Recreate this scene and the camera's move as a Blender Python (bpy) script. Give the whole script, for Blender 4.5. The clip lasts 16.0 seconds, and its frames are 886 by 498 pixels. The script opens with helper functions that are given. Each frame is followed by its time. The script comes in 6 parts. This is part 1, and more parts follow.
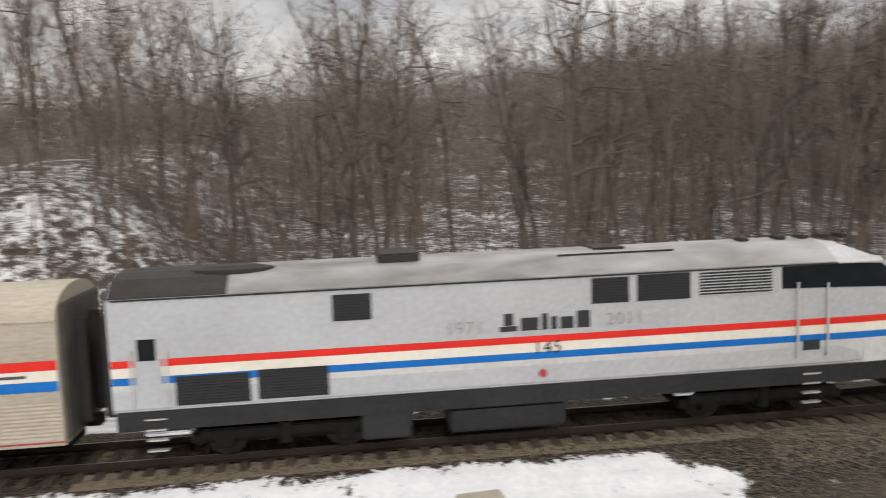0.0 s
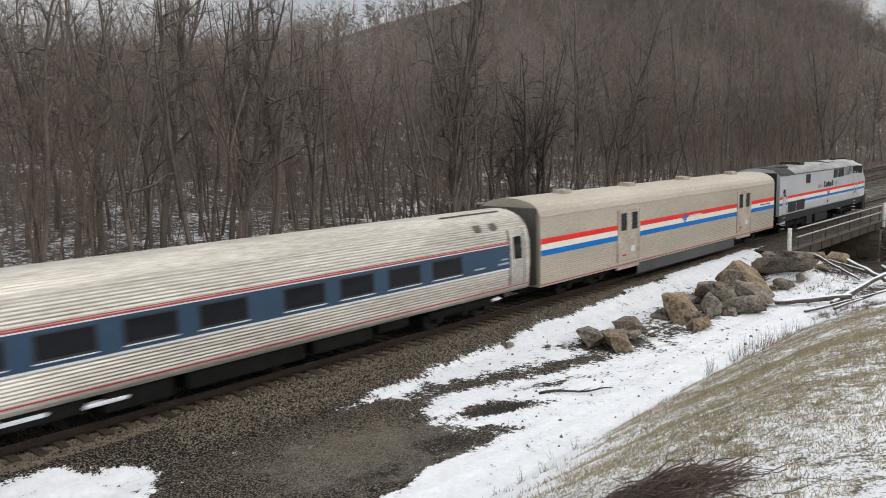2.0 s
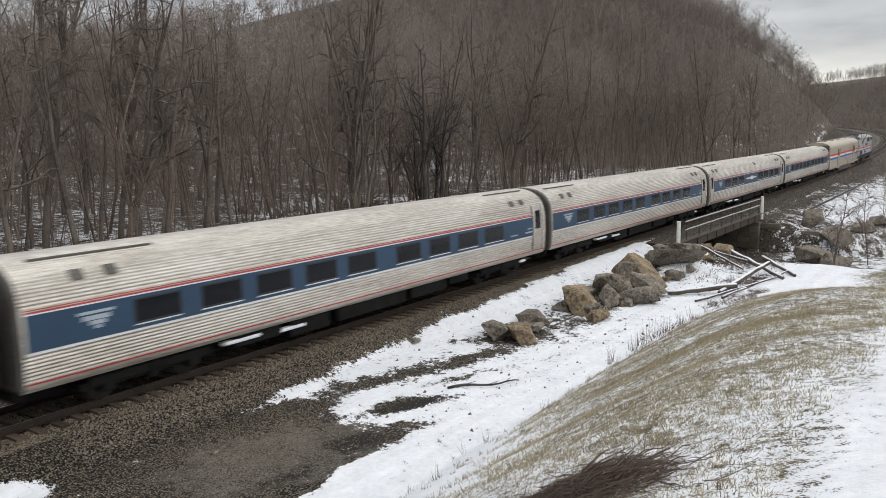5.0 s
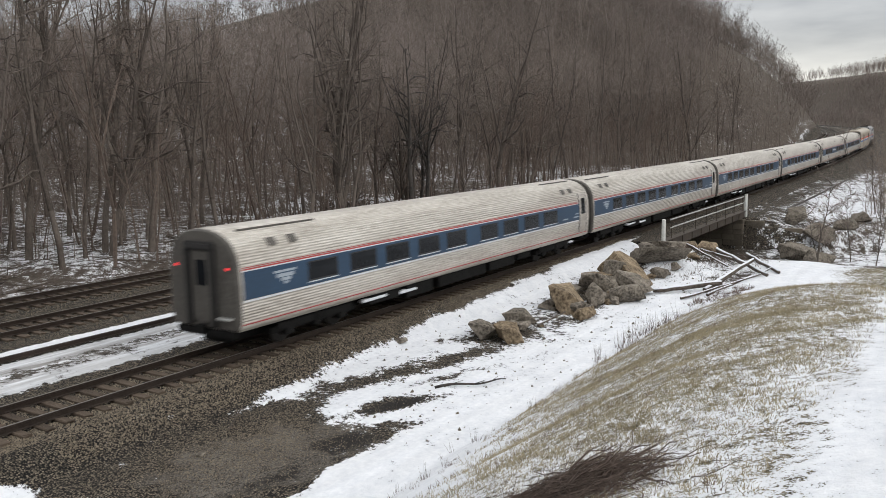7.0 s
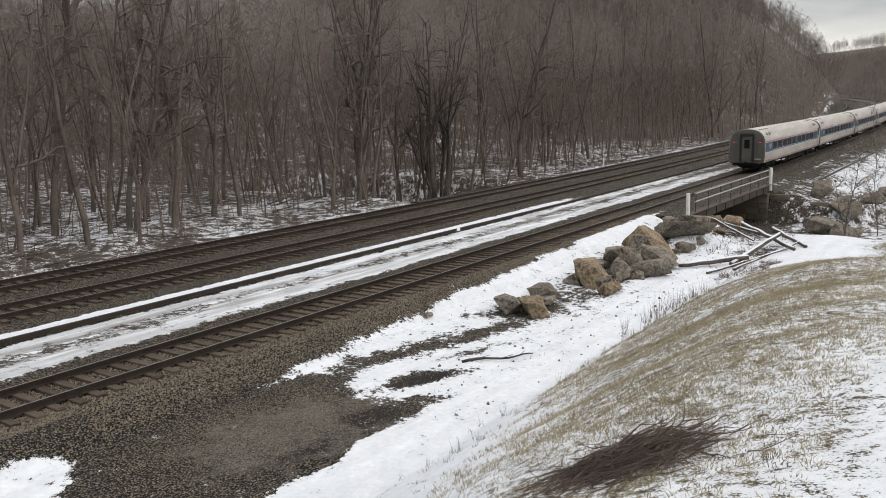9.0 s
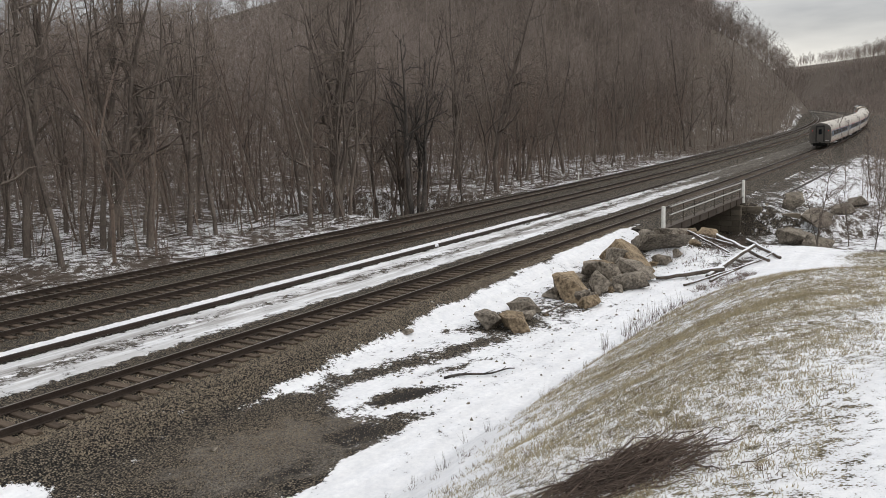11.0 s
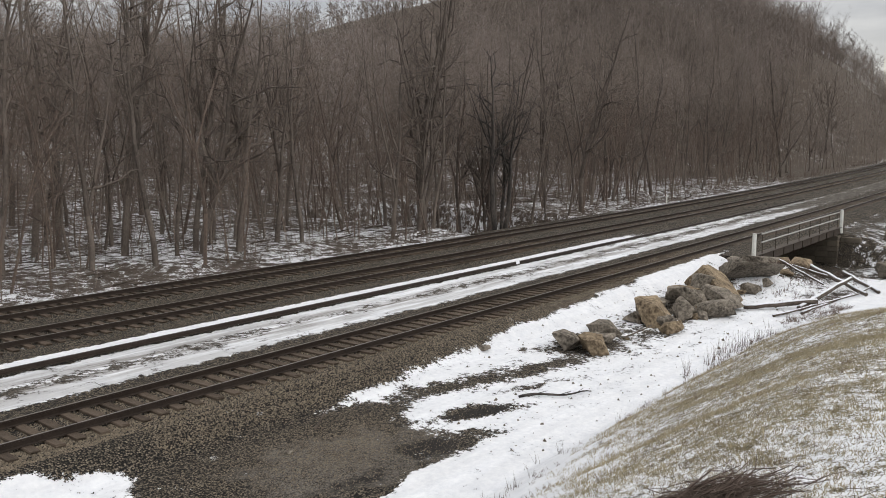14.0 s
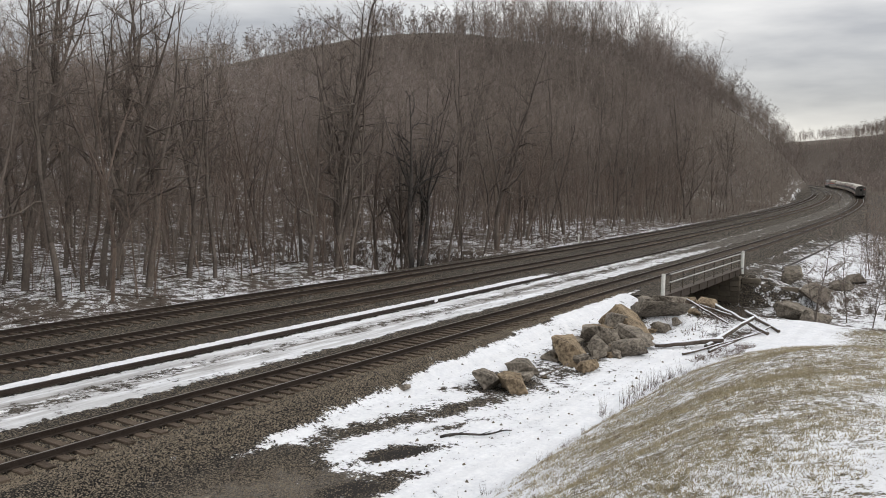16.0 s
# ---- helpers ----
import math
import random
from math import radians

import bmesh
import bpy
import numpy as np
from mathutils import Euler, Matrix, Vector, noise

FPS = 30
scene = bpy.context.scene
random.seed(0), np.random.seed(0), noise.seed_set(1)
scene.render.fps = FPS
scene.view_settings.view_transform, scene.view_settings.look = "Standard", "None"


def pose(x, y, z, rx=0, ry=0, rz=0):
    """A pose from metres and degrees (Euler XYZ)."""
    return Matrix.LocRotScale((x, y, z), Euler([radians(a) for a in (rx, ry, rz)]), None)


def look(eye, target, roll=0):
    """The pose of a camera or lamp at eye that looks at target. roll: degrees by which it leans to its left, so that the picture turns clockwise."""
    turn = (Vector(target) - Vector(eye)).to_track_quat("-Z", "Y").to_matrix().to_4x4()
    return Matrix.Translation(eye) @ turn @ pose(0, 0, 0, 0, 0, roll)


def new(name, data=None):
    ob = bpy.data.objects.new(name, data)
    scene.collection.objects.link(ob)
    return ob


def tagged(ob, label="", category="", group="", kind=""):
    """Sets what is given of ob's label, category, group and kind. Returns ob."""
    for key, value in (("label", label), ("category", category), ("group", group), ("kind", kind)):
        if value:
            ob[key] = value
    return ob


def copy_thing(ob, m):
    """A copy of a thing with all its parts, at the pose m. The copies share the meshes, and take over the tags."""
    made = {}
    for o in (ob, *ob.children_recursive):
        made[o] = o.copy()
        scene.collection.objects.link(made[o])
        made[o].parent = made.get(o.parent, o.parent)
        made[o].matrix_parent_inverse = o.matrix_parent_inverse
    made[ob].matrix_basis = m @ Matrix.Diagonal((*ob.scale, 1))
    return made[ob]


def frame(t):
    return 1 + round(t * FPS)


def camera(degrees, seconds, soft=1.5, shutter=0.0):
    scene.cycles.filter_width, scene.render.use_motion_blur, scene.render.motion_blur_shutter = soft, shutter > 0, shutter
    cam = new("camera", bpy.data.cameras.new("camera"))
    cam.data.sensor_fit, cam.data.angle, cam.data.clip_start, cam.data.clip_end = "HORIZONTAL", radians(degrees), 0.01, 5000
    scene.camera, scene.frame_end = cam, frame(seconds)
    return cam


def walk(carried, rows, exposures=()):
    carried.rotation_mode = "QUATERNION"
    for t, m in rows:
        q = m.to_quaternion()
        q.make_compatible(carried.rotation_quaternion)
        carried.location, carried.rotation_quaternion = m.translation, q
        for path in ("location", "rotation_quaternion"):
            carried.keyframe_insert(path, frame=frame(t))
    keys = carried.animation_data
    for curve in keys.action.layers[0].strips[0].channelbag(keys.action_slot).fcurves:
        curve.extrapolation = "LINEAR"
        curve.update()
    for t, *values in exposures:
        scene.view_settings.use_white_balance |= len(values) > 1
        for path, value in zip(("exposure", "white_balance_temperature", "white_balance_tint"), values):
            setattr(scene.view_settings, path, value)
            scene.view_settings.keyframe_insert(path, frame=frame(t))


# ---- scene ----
cam = camera(57.50, 16.0, soft=0.6, shutter=0.25)
walk(cam, [
    (0.0, pose(0.33, -0.95, 6.56, 84.06, 2.08, -6.92)),
    (0.5, pose(0.33, -0.97, 6.56, 82.75, 2.00, -26.60)),
    (0.9, pose(0.36, -0.92, 6.56, 82.28, 1.63, -37.21)),
    (1.0, pose(0.36, -0.93, 6.57, 82.19, 1.63, -39.01)),
    (1.5, pose(0.39, -0.91, 6.55, 82.26, 1.33, -44.91)),
    (2.0, pose(0.41, -0.85, 6.54, 82.35, 1.19, -48.31)),
    (2.5, pose(0.36, -0.70, 6.54, 82.23, 0.98, -50.72)),
    (3.0, pose(0.34, -0.61, 6.54, 82.00, 0.86, -52.52)),
    (3.5, pose(0.32, -0.58, 6.55, 81.74, 0.81, -53.81)),
    (4.0, pose(0.32, -0.55, 6.55, 81.58, 0.77, -54.63)),
    (6.5, pose(0.31, -0.53, 6.55, 82.12, 1.12, -56.55)),
    (7.0, pose(0.31, -0.53, 6.55, 81.82, 1.12, -56.69)),
    (7.5, pose(0.34, -0.53, 6.56, 81.29, 1.06, -56.51)),
    (8.0, pose(0.34, -0.48, 6.55, 80.78, 1.07, -56.20)),
    (8.5, pose(0.31, -0.34, 6.53, 80.40, 1.26, -55.89)),
    (9.0, pose(0.24, -0.26, 6.51, 80.11, 1.45, -55.46)),
    (9.2, pose(0.26, -0.39, 6.50, 80.18, 1.56, -55.63)),
    (11.3, pose(0.17, -0.14, 6.52, 81.31, 2.01, -57.27)),
    (11.5, pose(0.21, -0.15, 6.52, 81.37, 1.98, -56.96)),
    (12.0, pose(0.20, -0.13, 6.53, 81.43, 1.79, -56.16)),
    (12.5, pose(0.19, -0.13, 6.52, 81.50, 1.66, -55.24)),
    (13.0, pose(0.19, -0.15, 6.53, 81.61, 1.40, -54.19)),
    (13.5, pose(0.18, -0.21, 6.54, 81.54, 1.25, -52.73)),
    (14.0, pose(0.18, -0.18, 6.52, 82.41, 0.18, -51.16)),
    (14.5, pose(0.11, -0.05, 6.55, 83.55, -0.33, -51.83)),
    (15.0, pose(0.05, -0.01, 6.58, 84.15, -0.78, -53.46)),
    (15.5, pose(0.01, 0.01, 6.59, 84.57, -0.94, -55.17)),
    (16.0, pose(-0.00, 0.00, 6.62, 85.02, -1.07, -57.14)),
], exposures=[(0, 0.28, 6900, 12), (0.7, 0.33, 6900, 12), (1.5, 0.26, 6600, 10), (3.5, 0.18, 6450, 10), (7, 0.18, 6480, 10), (12, 0.16, 6650, 11), (16, 0.16, 6600, 11)])

# ---------------------------------------------------------------- sky and sun
world = bpy.data.worlds.new("overcast_sky")
scene.world = world
world.use_nodes = True
wn, wl = world.node_tree.nodes, world.node_tree.links
wn.clear()
w_out, w_bg = wn.new("ShaderNodeOutputWorld"), wn.new("ShaderNodeBackground")
w_sky = wn.new("ShaderNodeTexSky")
w_sky.sky_type, w_sky.sun_disc = "NISHITA", False
w_sky.sun_elevation, w_sky.sun_rotation = radians(38), radians(75)
w_co, w_map = wn.new("ShaderNodeTexCoord"), wn.new("ShaderNodeMapping")
w_map.inputs["Scale"].default_value = (1.2, 1.2, 6.0)
w_noise, w_ramp = wn.new("ShaderNodeTexNoise"), wn.new("ShaderNodeValToRGB")
w_noise.inputs["Scale"].default_value, w_noise.inputs["Detail"].default_value = 2.2, 6
w_ramp.color_ramp.elements[0].position, w_ramp.color_ramp.elements[0].color = 0.36, (4.0, 4.15, 4.4, 1)
w_ramp.color_ramp.elements[1].position, w_ramp.color_ramp.elements[1].color = 0.66, (9.1, 9.1, 8.9, 1)
w_mix = wn.new("ShaderNodeMix")
w_mix.data_type = "RGBA"
w_mix.inputs[0].default_value = 0.88
wl.new(w_co.outputs["Generated"], w_map.inputs["Vector"])
wl.new(w_map.outputs[0], w_noise.inputs["Vector"])
wl.new(w_noise.outputs["Fac"], w_ramp.inputs[0])
wl.new(w_sky.outputs[0], w_mix.inputs[6])
w_sep, w_deep = wn.new("ShaderNodeSeparateXYZ"), wn.new("ShaderNodeMapRange")
w_deep.inputs["From Max"].default_value, w_deep.inputs["To Min"].default_value, w_deep.inputs["To Max"].default_value = 1.0, 0.72, 2.1
wl.new(w_co.outputs["Generated"], w_sep.inputs[0])
wl.new(w_sep.outputs["Z"], w_deep.inputs["Value"])
w_scale = wn.new("ShaderNodeVectorMath")
w_scale.operation = "SCALE"
wl.new(w_ramp.outputs[0], w_scale.inputs[0])
wl.new(w_deep.outputs[0], w_scale.inputs["Scale"])
wl.new(w_scale.outputs[0], w_mix.inputs[7])
wl.new(w_mix.outputs[2], w_bg.inputs["Color"])
w_bg.inputs["Strength"].default_value = 0.1
wl.new(w_bg.outputs[0], w_out.inputs[0])

sun = new("sun", bpy.data.lights.new("sun", "SUN"))
sun.data.energy, sun.data.angle, sun.data.color = 0.7, radians(14), (1.0, 0.96, 0.9)
sun.matrix_world = look((40, -60, 60), (30, 20, 0))


# ---------------------------------------------------------------- materials
def mat(name, color, rough=0.8, metal=0.0, spread=0.25, scale=3.0, fine=40.0, bump=0.0, bump_scale=60.0, island=0.0, spec=0.5, dirt=None, stretch=(1, 1, 1), deep=0.02):
    """A surface with its colour varied at two scales, fine relief, and change from piece to piece."""
    m = bpy.data.materials.new(name)
    m.use_nodes = True
    n, l = m.node_tree.nodes, m.node_tree.links
    bsdf = n["Principled BSDF"]
    co, mp = n.new("ShaderNodeTexCoord"), n.new("ShaderNodeMapping")
    mp.inputs["Scale"].default_value = stretch
    l.new(co.outputs["Object"], mp.inputs["Vector"])
    big, small = n.new("ShaderNodeTexNoise"), n.new("ShaderNodeTexNoise")
    big.inputs["Scale"].default_value, big.inputs["Detail"].default_value = scale, 5
    small.inputs["Scale"].default_value, small.inputs["Detail"].default_value = fine, 3
    for q in (big, small):
        l.new(mp.outputs[0], q.inputs["Vector"])
    add = n.new("ShaderNodeMath")
    add.operation = "ADD"
    l.new(big.outputs["Fac"], add.inputs[0])
    l.new(small.outputs["Fac"], add.inputs[1])
    fac = add.outputs[0]
    if island:
        geo, ob, more = n.new("ShaderNodeNewGeometry"), n.new("ShaderNodeObjectInfo"), n.new("ShaderNodeMath")
        a1 = n.new("ShaderNodeMath")
        a1.operation = "ADD"
        l.new(geo.outputs["Random Per Island"], a1.inputs[0])
        l.new(ob.outputs["Random"], a1.inputs[1])
        more.operation, more.inputs[1].default_value = "MULTIPLY_ADD", island
        l.new(a1.outputs[0], more.inputs[0])
        l.new(fac, more.inputs[2])
        fac = more.outputs[0]
    ramp = n.new("ShaderNodeMapRange")
    ramp.inputs["From Min"].default_value, ramp.inputs["From Max"].default_value = 0.74, 1.26 + 1.4 * island
    l.new(fac, ramp.inputs["Value"])
    mix = n.new("ShaderNodeMix")
    mix.data_type = "RGBA"
    c = np.array(color)
    lo = np.array(dirt) if dirt else c * (1 - spread)
    mix.inputs[6].default_value = (*np.clip(lo, 0, 1), 1)
    mix.inputs[7].default_value = (*np.clip(c * (1 + spread * 0.5), 0, 1), 1)
    l.new(ramp.outputs[0], mix.inputs[0])
    l.new(mix.outputs[2], bsdf.inputs["Base Color"])
    bsdf.inputs["Roughness"].default_value, bsdf.inputs["Metallic"].default_value = rough, metal
    bsdf.inputs["Specular IOR Level"].default_value = spec
    if bump:
        bn, bt = n.new("ShaderNodeBump"), n.new("ShaderNodeTexNoise")
        bt.inputs["Scale"].default_value, bt.inputs["Detail"].default_value = bump_scale, 4
        l.new(mp.outputs[0], bt.inputs["Vector"])
        bn.inputs["Strength"].default_value, bn.inputs["Distance"].default_value = bump, deep
        l.new(bt.outputs["Fac"], bn.inputs["Height"])
        l.new(bn.outputs[0], bsdf.inputs["Normal"])
    return m


def glow(name, color, strength):
    m = bpy.data.materials.new(name)
    m.use_nodes = True
    b = m.node_tree.nodes["Principled BSDF"]
    b.inputs["Base Color"].default_value = (*color, 1)
    b.inputs["Emission Color"].default_value, b.inputs["Emission Strength"].default_value = (*color, 1), strength
    return m


STEEL = mat("fluted_stainless", (0.60, 0.565, 0.51), 0.42, 0.55, 0.22, 0.6, 6, dirt=(0.40, 0.36, 0.31), stretch=(0.4, 1, 3))
STEEL_FLAT = mat("plain_stainless", (0.58, 0.55, 0.50), 0.45, 0.5, 0.2, 1.2, 10, dirt=(0.38, 0.34, 0.30))
BLUE_BAND = mat("blue_band_paint", (0.018, 0.05, 0.098), 0.4, 0.0, 0.2, 0.8, 12)
RED_LINE = mat("red_line_paint", (0.42, 0.05, 0.05), 0.45, 0.0, 0.2, 1.0, 14)
WHITE_LINE = mat("white_line_paint", (0.68, 0.70, 0.72), 0.45, 0.0, 0.12, 1.0, 14)
GLASS = mat("dark_window_glass", (0.010, 0.012, 0.015), 0.15, 0.0, 0.3, 0.7, 3, spec=0.18)
RUBBER = mat("black_rubber", (0.025, 0.023, 0.022), 0.75, 0.0, 0.3, 4, 30)
UNDER = mat("dirty_undergear", (0.012, 0.0115, 0.011), 0.85, 0.0, 0.5, 2, 18, 0.3, spec=0.15)
WHEEL = mat("dark_wheel_steel", (0.03, 0.027, 0.024), 0.55, 0.5, 0.3, 3, 20)
END_GREY = mat("grimy_car_end", (0.11, 0.10, 0.088), 0.65, 0.2, 0.35, 1.5, 12)
BEIGE = mat("beige_baggage_side", (0.47, 0.42, 0.345), 0.45, 0.25, 0.18, 0.5, 8, dirt=(0.39, 0.335, 0.265), stretch=(0.5, 1, 2))
BEIGE_DOOR = mat("worn_beige_door", (0.45, 0.41, 0.34), 0.5, 0.1, 0.25, 1.5, 8, dirt=(0.33, 0.26, 0.2))
SKIRT_GREY = mat("grey_skirt", (0.075, 0.077, 0.077), 0.6, 0.1, 0.3, 0.8, 9)
PILE_TWIG = mat("cut_twigs", (0.115, 0.087, 0.072), 0.9, 0.0, 0.5, 2, 14, island=0.5, dirt=(0.005, 0.004, 0.0035), spec=0.2)
LOCO_SILVER = mat("silver_grey_paint", (0.50, 0.51, 0.525), 0.36, 0.2, 0.14, 0.5, 8)
LOCO_LOW = mat("silver_white_paint", (0.60, 0.60, 0.585), 0.4, 0.05, 0.15, 0.6, 8)
CREAM = mat("cream_white_stripe", (0.78, 0.74, 0.64), 0.45, 0.0, 0.1, 0.6, 8, spec=0.3)
FAINT_GREY = mat("faded_grey_lettering", (0.33, 0.335, 0.34), 0.5, 0.0, 0.15, 2, 14)
LOCO_ROOF = mat("sooty_roof_paint", (0.36, 0.36, 0.36), 0.5, 0.15, 0.3, 0.22, 1.2, dirt=(0.16, 0.155, 0.15), stretch=(0.5, 1, 1))
LOCO_FRAME = mat("dark_grey_frame", (0.03, 0.03, 0.032), 0.65, 0.1, 0.3, 1, 10, spec=0.25)
BRIGHT_RED = mat("bright_red_stripe", (0.74, 0.032, 0.022), 0.5, 0.0, 0.12, 0.8, 10, spec=0.2)
BRIGHT_BLUE = mat("bright_blue_stripe", (0.004, 0.15, 0.50), 0.5, 0.0, 0.12, 0.8, 10, spec=0.2)
BLACK = mat("black_paint", (0.02, 0.02, 0.022), 0.55, 0.0, 0.2, 2, 14)
SOOT = mat("soot_black_roof_gear", (0.03, 0.027, 0.025), 0.8, 0.0, 0.4, 2, 14, 0.3)
HANDRAIL = mat("bare_metal_handrail", (0.6, 0.6, 0.58), 0.4, 0.5, 0.15, 4, 30)
SNOW = mat("packed_snow", (0.80, 0.82, 0.86), 0.85, 0.0, 0.08, 1.5, 20, 0.5, 14)
RAIL = mat("worn_rail_steel", (0.055, 0.041, 0.033), 0.5, 0.55, 0.3, 2, 20)
RAIL_TOP = mat("polished_rail_head", (0.25, 0.235, 0.225), 0.38, 0.8, 0.2, 2, 20)
TIE = mat("weathered_tie", (0.105, 0.08, 0.06), 0.9, 0.0, 0.4, 3, 30, 0.8, 40, island=0.5, dirt=(0.014, 0.011, 0.0095), stretch=(4, 1, 1), spec=0.2)
STONE = mat("ballast_stone", (0.205, 0.17, 0.128), 0.9, 0.0, 0.6, 4, 40, 0.3, 60, island=0.9, dirt=(0.007, 0.006, 0.005), spec=0.15)
ROCK_GREY = mat("grey_sandstone", (0.24, 0.21, 0.172), 0.9, 0.0, 0.5, 1.6, 9, 1.0, 9, dirt=(0.055, 0.046, 0.037), deep=0.06, spec=0.2)
ROCK_TAN = mat("tan_sandstone", (0.27, 0.21, 0.14), 0.9, 0.0, 0.5, 1.6, 9, 1.0, 9, dirt=(0.07, 0.05, 0.033), deep=0.06, spec=0.2)
MASONRY = mat("dark_wet_masonry", (0.16, 0.135, 0.105), 0.85, 0.0, 0.5, 1.2, 12, 0.8, 18, island=0.6, dirt=(0.025, 0.022, 0.018), spec=0.25)
RUST = mat("rusty_girder", (0.075, 0.058, 0.045), 0.75, 0.2, 0.4, 1, 14, 0.2)
RAILING = mat("grey_white_railing_paint", (0.42, 0.42, 0.40), 0.6, 0.1, 0.25, 3, 20)
POST_WHITE = mat("white_post_paint", (0.74, 0.74, 0.70), 0.6, 0.0, 0.2, 3, 20)
LOG = mat("bleached_log", (0.13, 0.108, 0.09), 0.9, 0.0, 0.5, 3, 24, 0.8, 25, dirt=(0.035, 0.027, 0.022), spec=0.2)
BARK = mat("grey_brown_bark", (0.175, 0.146, 0.125), 0.9, 0.0, 0.4, 1.5, 14, 0.8, 30, island=0.4, dirt=(0.026, 0.022, 0.019), stretch=(1, 1, 0.3), spec=0.2)
BARK_DARK = mat("dark_wet_bark", (0.085, 0.072, 0.063), 0.85, 0.0, 0.4, 1.5, 14, 0.5, 30, dirt=(0.012, 0.011, 0.01), stretch=(1, 1, 0.3))
TWIG = mat("grey_brown_twigs", (0.24, 0.198, 0.17), 0.9, 0.0, 0.35, 0.4, 5, island=0.5, dirt=(0.10, 0.08, 0.068), spec=0.2)
BRUSH_WOOD = mat("brown_young_wood", (0.19, 0.146, 0.12), 0.9, 0.0, 0.4, 0.4, 5, island=0.3, dirt=(0.065, 0.05, 0.042), spec=0.2)
FAR_WOOD = mat("far_bare_wood", (0.25, 0.21, 0.186), 0.95, 0.0, 0.45, 0.05, 0.6, island=0.3, dirt=(0.085, 0.068, 0.058))
RED_TWIG = mat("red_brown_stems", (0.16, 0.118, 0.095), 0.9, 0.0, 0.5, 2, 14, island=0.7, dirt=(0.012, 0.008, 0.007), spec=0.2)
EMBLEM = mat("dim_white_emblem", (0.36, 0.41, 0.46), 0.5, 0.0, 0.2, 2, 14)
STRAW = mat("dead_straw_grass", (0.40, 0.345, 0.23), 0.9, 0.0, 0.5, 0.7, 8, island=0.7, dirt=(0.10, 0.083, 0.05), spec=0.2)


def ground_material():
    """Leaf litter, gravel, dead grass and snow, mixed by the sheet's cover weights broken up with noise."""
    m = bpy.data.materials.new("winter_ground")
    m.use_nodes = True
    n, l = m.node_tree.nodes, m.node_tree.links
    bsdf = n["Principled BSDF"]
    bsdf.inputs["Roughness"].default_value = 0.9
    bsdf.inputs["Specular IOR Level"].default_value = 0.25
    co = n.new("ShaderNodeTexCoord")

    def noise_at(scale, detail=4, stretch=None, rough=0.6):
        t = n.new("ShaderNodeTexNoise")
        t.inputs["Scale"].default_value, t.inputs["Detail"].default_value, t.inputs["Roughness"].default_value = scale, detail, rough
        if stretch:
            p = n.new("ShaderNodeMapping")
            p.inputs["Scale"].default_value = stretch
            l.new(co.outputs["Object"], p.inputs["Vector"])
            l.new(p.outputs[0], t.inputs["Vector"])
        else:
            l.new(co.outputs["Object"], t.inputs["Vector"])
        return t.outputs["Fac"]

    def maths(op, a, b, c=None):
        q = n.new("ShaderNodeMath")
        q.operation = op
        for i, v in enumerate((a, b, c)):
            if v is None:
                continue
            if isinstance(v, (int, float)):
                q.inputs[i].default_value = v
            else:
                l.new(v, q.inputs[i])
        return q.outputs[0]

    def ramp(v, lo, hi):
        q = n.new("ShaderNodeMapRange")
        q.inputs["From Min"].default_value, q.inputs["From Max"].default_value = lo, hi
        l.new(v, q.inputs["Value"])
        return q.outputs[0]

    def mix(f, a, b):
        q = n.new("ShaderNodeMix")
        q.data_type = "RGBA"
        l.new(f, q.inputs[0]) if not isinstance(f, float) else None
        for i, v in ((6, a), (7, b)):
            if isinstance(v, tuple):
                q.inputs[i].default_value = (*v, 1)
            else:
                l.new(v, q.inputs[i])
        return q.outputs[2]

    def weight(name):
        a = n.new("ShaderNodeAttribute")
        a.attribute_name = name
        return a.outputs["Fac"]

    broad, mid, fine, grain = noise_at(0.35), noise_at(1.7, 5), noise_at(7, 4), noise_at(38, 3)
    cell = n.new("ShaderNodeTexVoronoi")
    cell.inputs["Scale"].default_value = 21
    l.new(co.outputs["Object"], cell.inputs["Vector"])
    cellv = n.new("ShaderNodeSeparateColor")
    l.new(cell.outputs["Color"], cellv.inputs[0])
    litter = mix(ramp(maths("ADD", mid, grain), 0.7, 1.3), (0.045, 0.036, 0.029), (0.15, 0.12, 0.096))
    # shade in the gaps between stones, painted near black along the cell edges
    gap_shade = ramp(cell.outputs["Distance"], 0.30, 0.62)
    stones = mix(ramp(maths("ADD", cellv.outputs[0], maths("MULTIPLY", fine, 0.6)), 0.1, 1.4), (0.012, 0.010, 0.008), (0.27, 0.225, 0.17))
    stones = mix(gap_shade, stones, (0.006, 0.005, 0.0045))
    tiny = n.new("ShaderNodeTexVoronoi")
    tiny.inputs["Scale"].default_value = 34
    l.new(co.outputs["Object"], tiny.inputs["Vector"])
    tinyv = n.new("ShaderNodeSeparateColor")
    l.new(tiny.outputs["Color"], tinyv.inputs[0])
    fines = mix(ramp(maths("ADD", maths("MULTIPLY", mid, 0.8), maths("MULTIPLY", tinyv.outputs[0], 0.8)), 0.4, 1.25), (0.022, 0.019, 0.016), (0.20, 0.178, 0.152))
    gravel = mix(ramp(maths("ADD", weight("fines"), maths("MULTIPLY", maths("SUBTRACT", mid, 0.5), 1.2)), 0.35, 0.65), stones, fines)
    gravel = mix(ramp(maths("ADD", weight("wet"), maths("MULTIPLY", maths("SUBTRACT", mid, 0.5), 1.3)), 0.4, 0.6), gravel, (0.022, 0.019, 0.017))
    blade = noise_at(20, 4)
    grass = mix(ramp(maths("ADD", fine, blade), 0.75, 1.25), (0.055, 0.047, 0.03), (0.36, 0.305, 0.20))
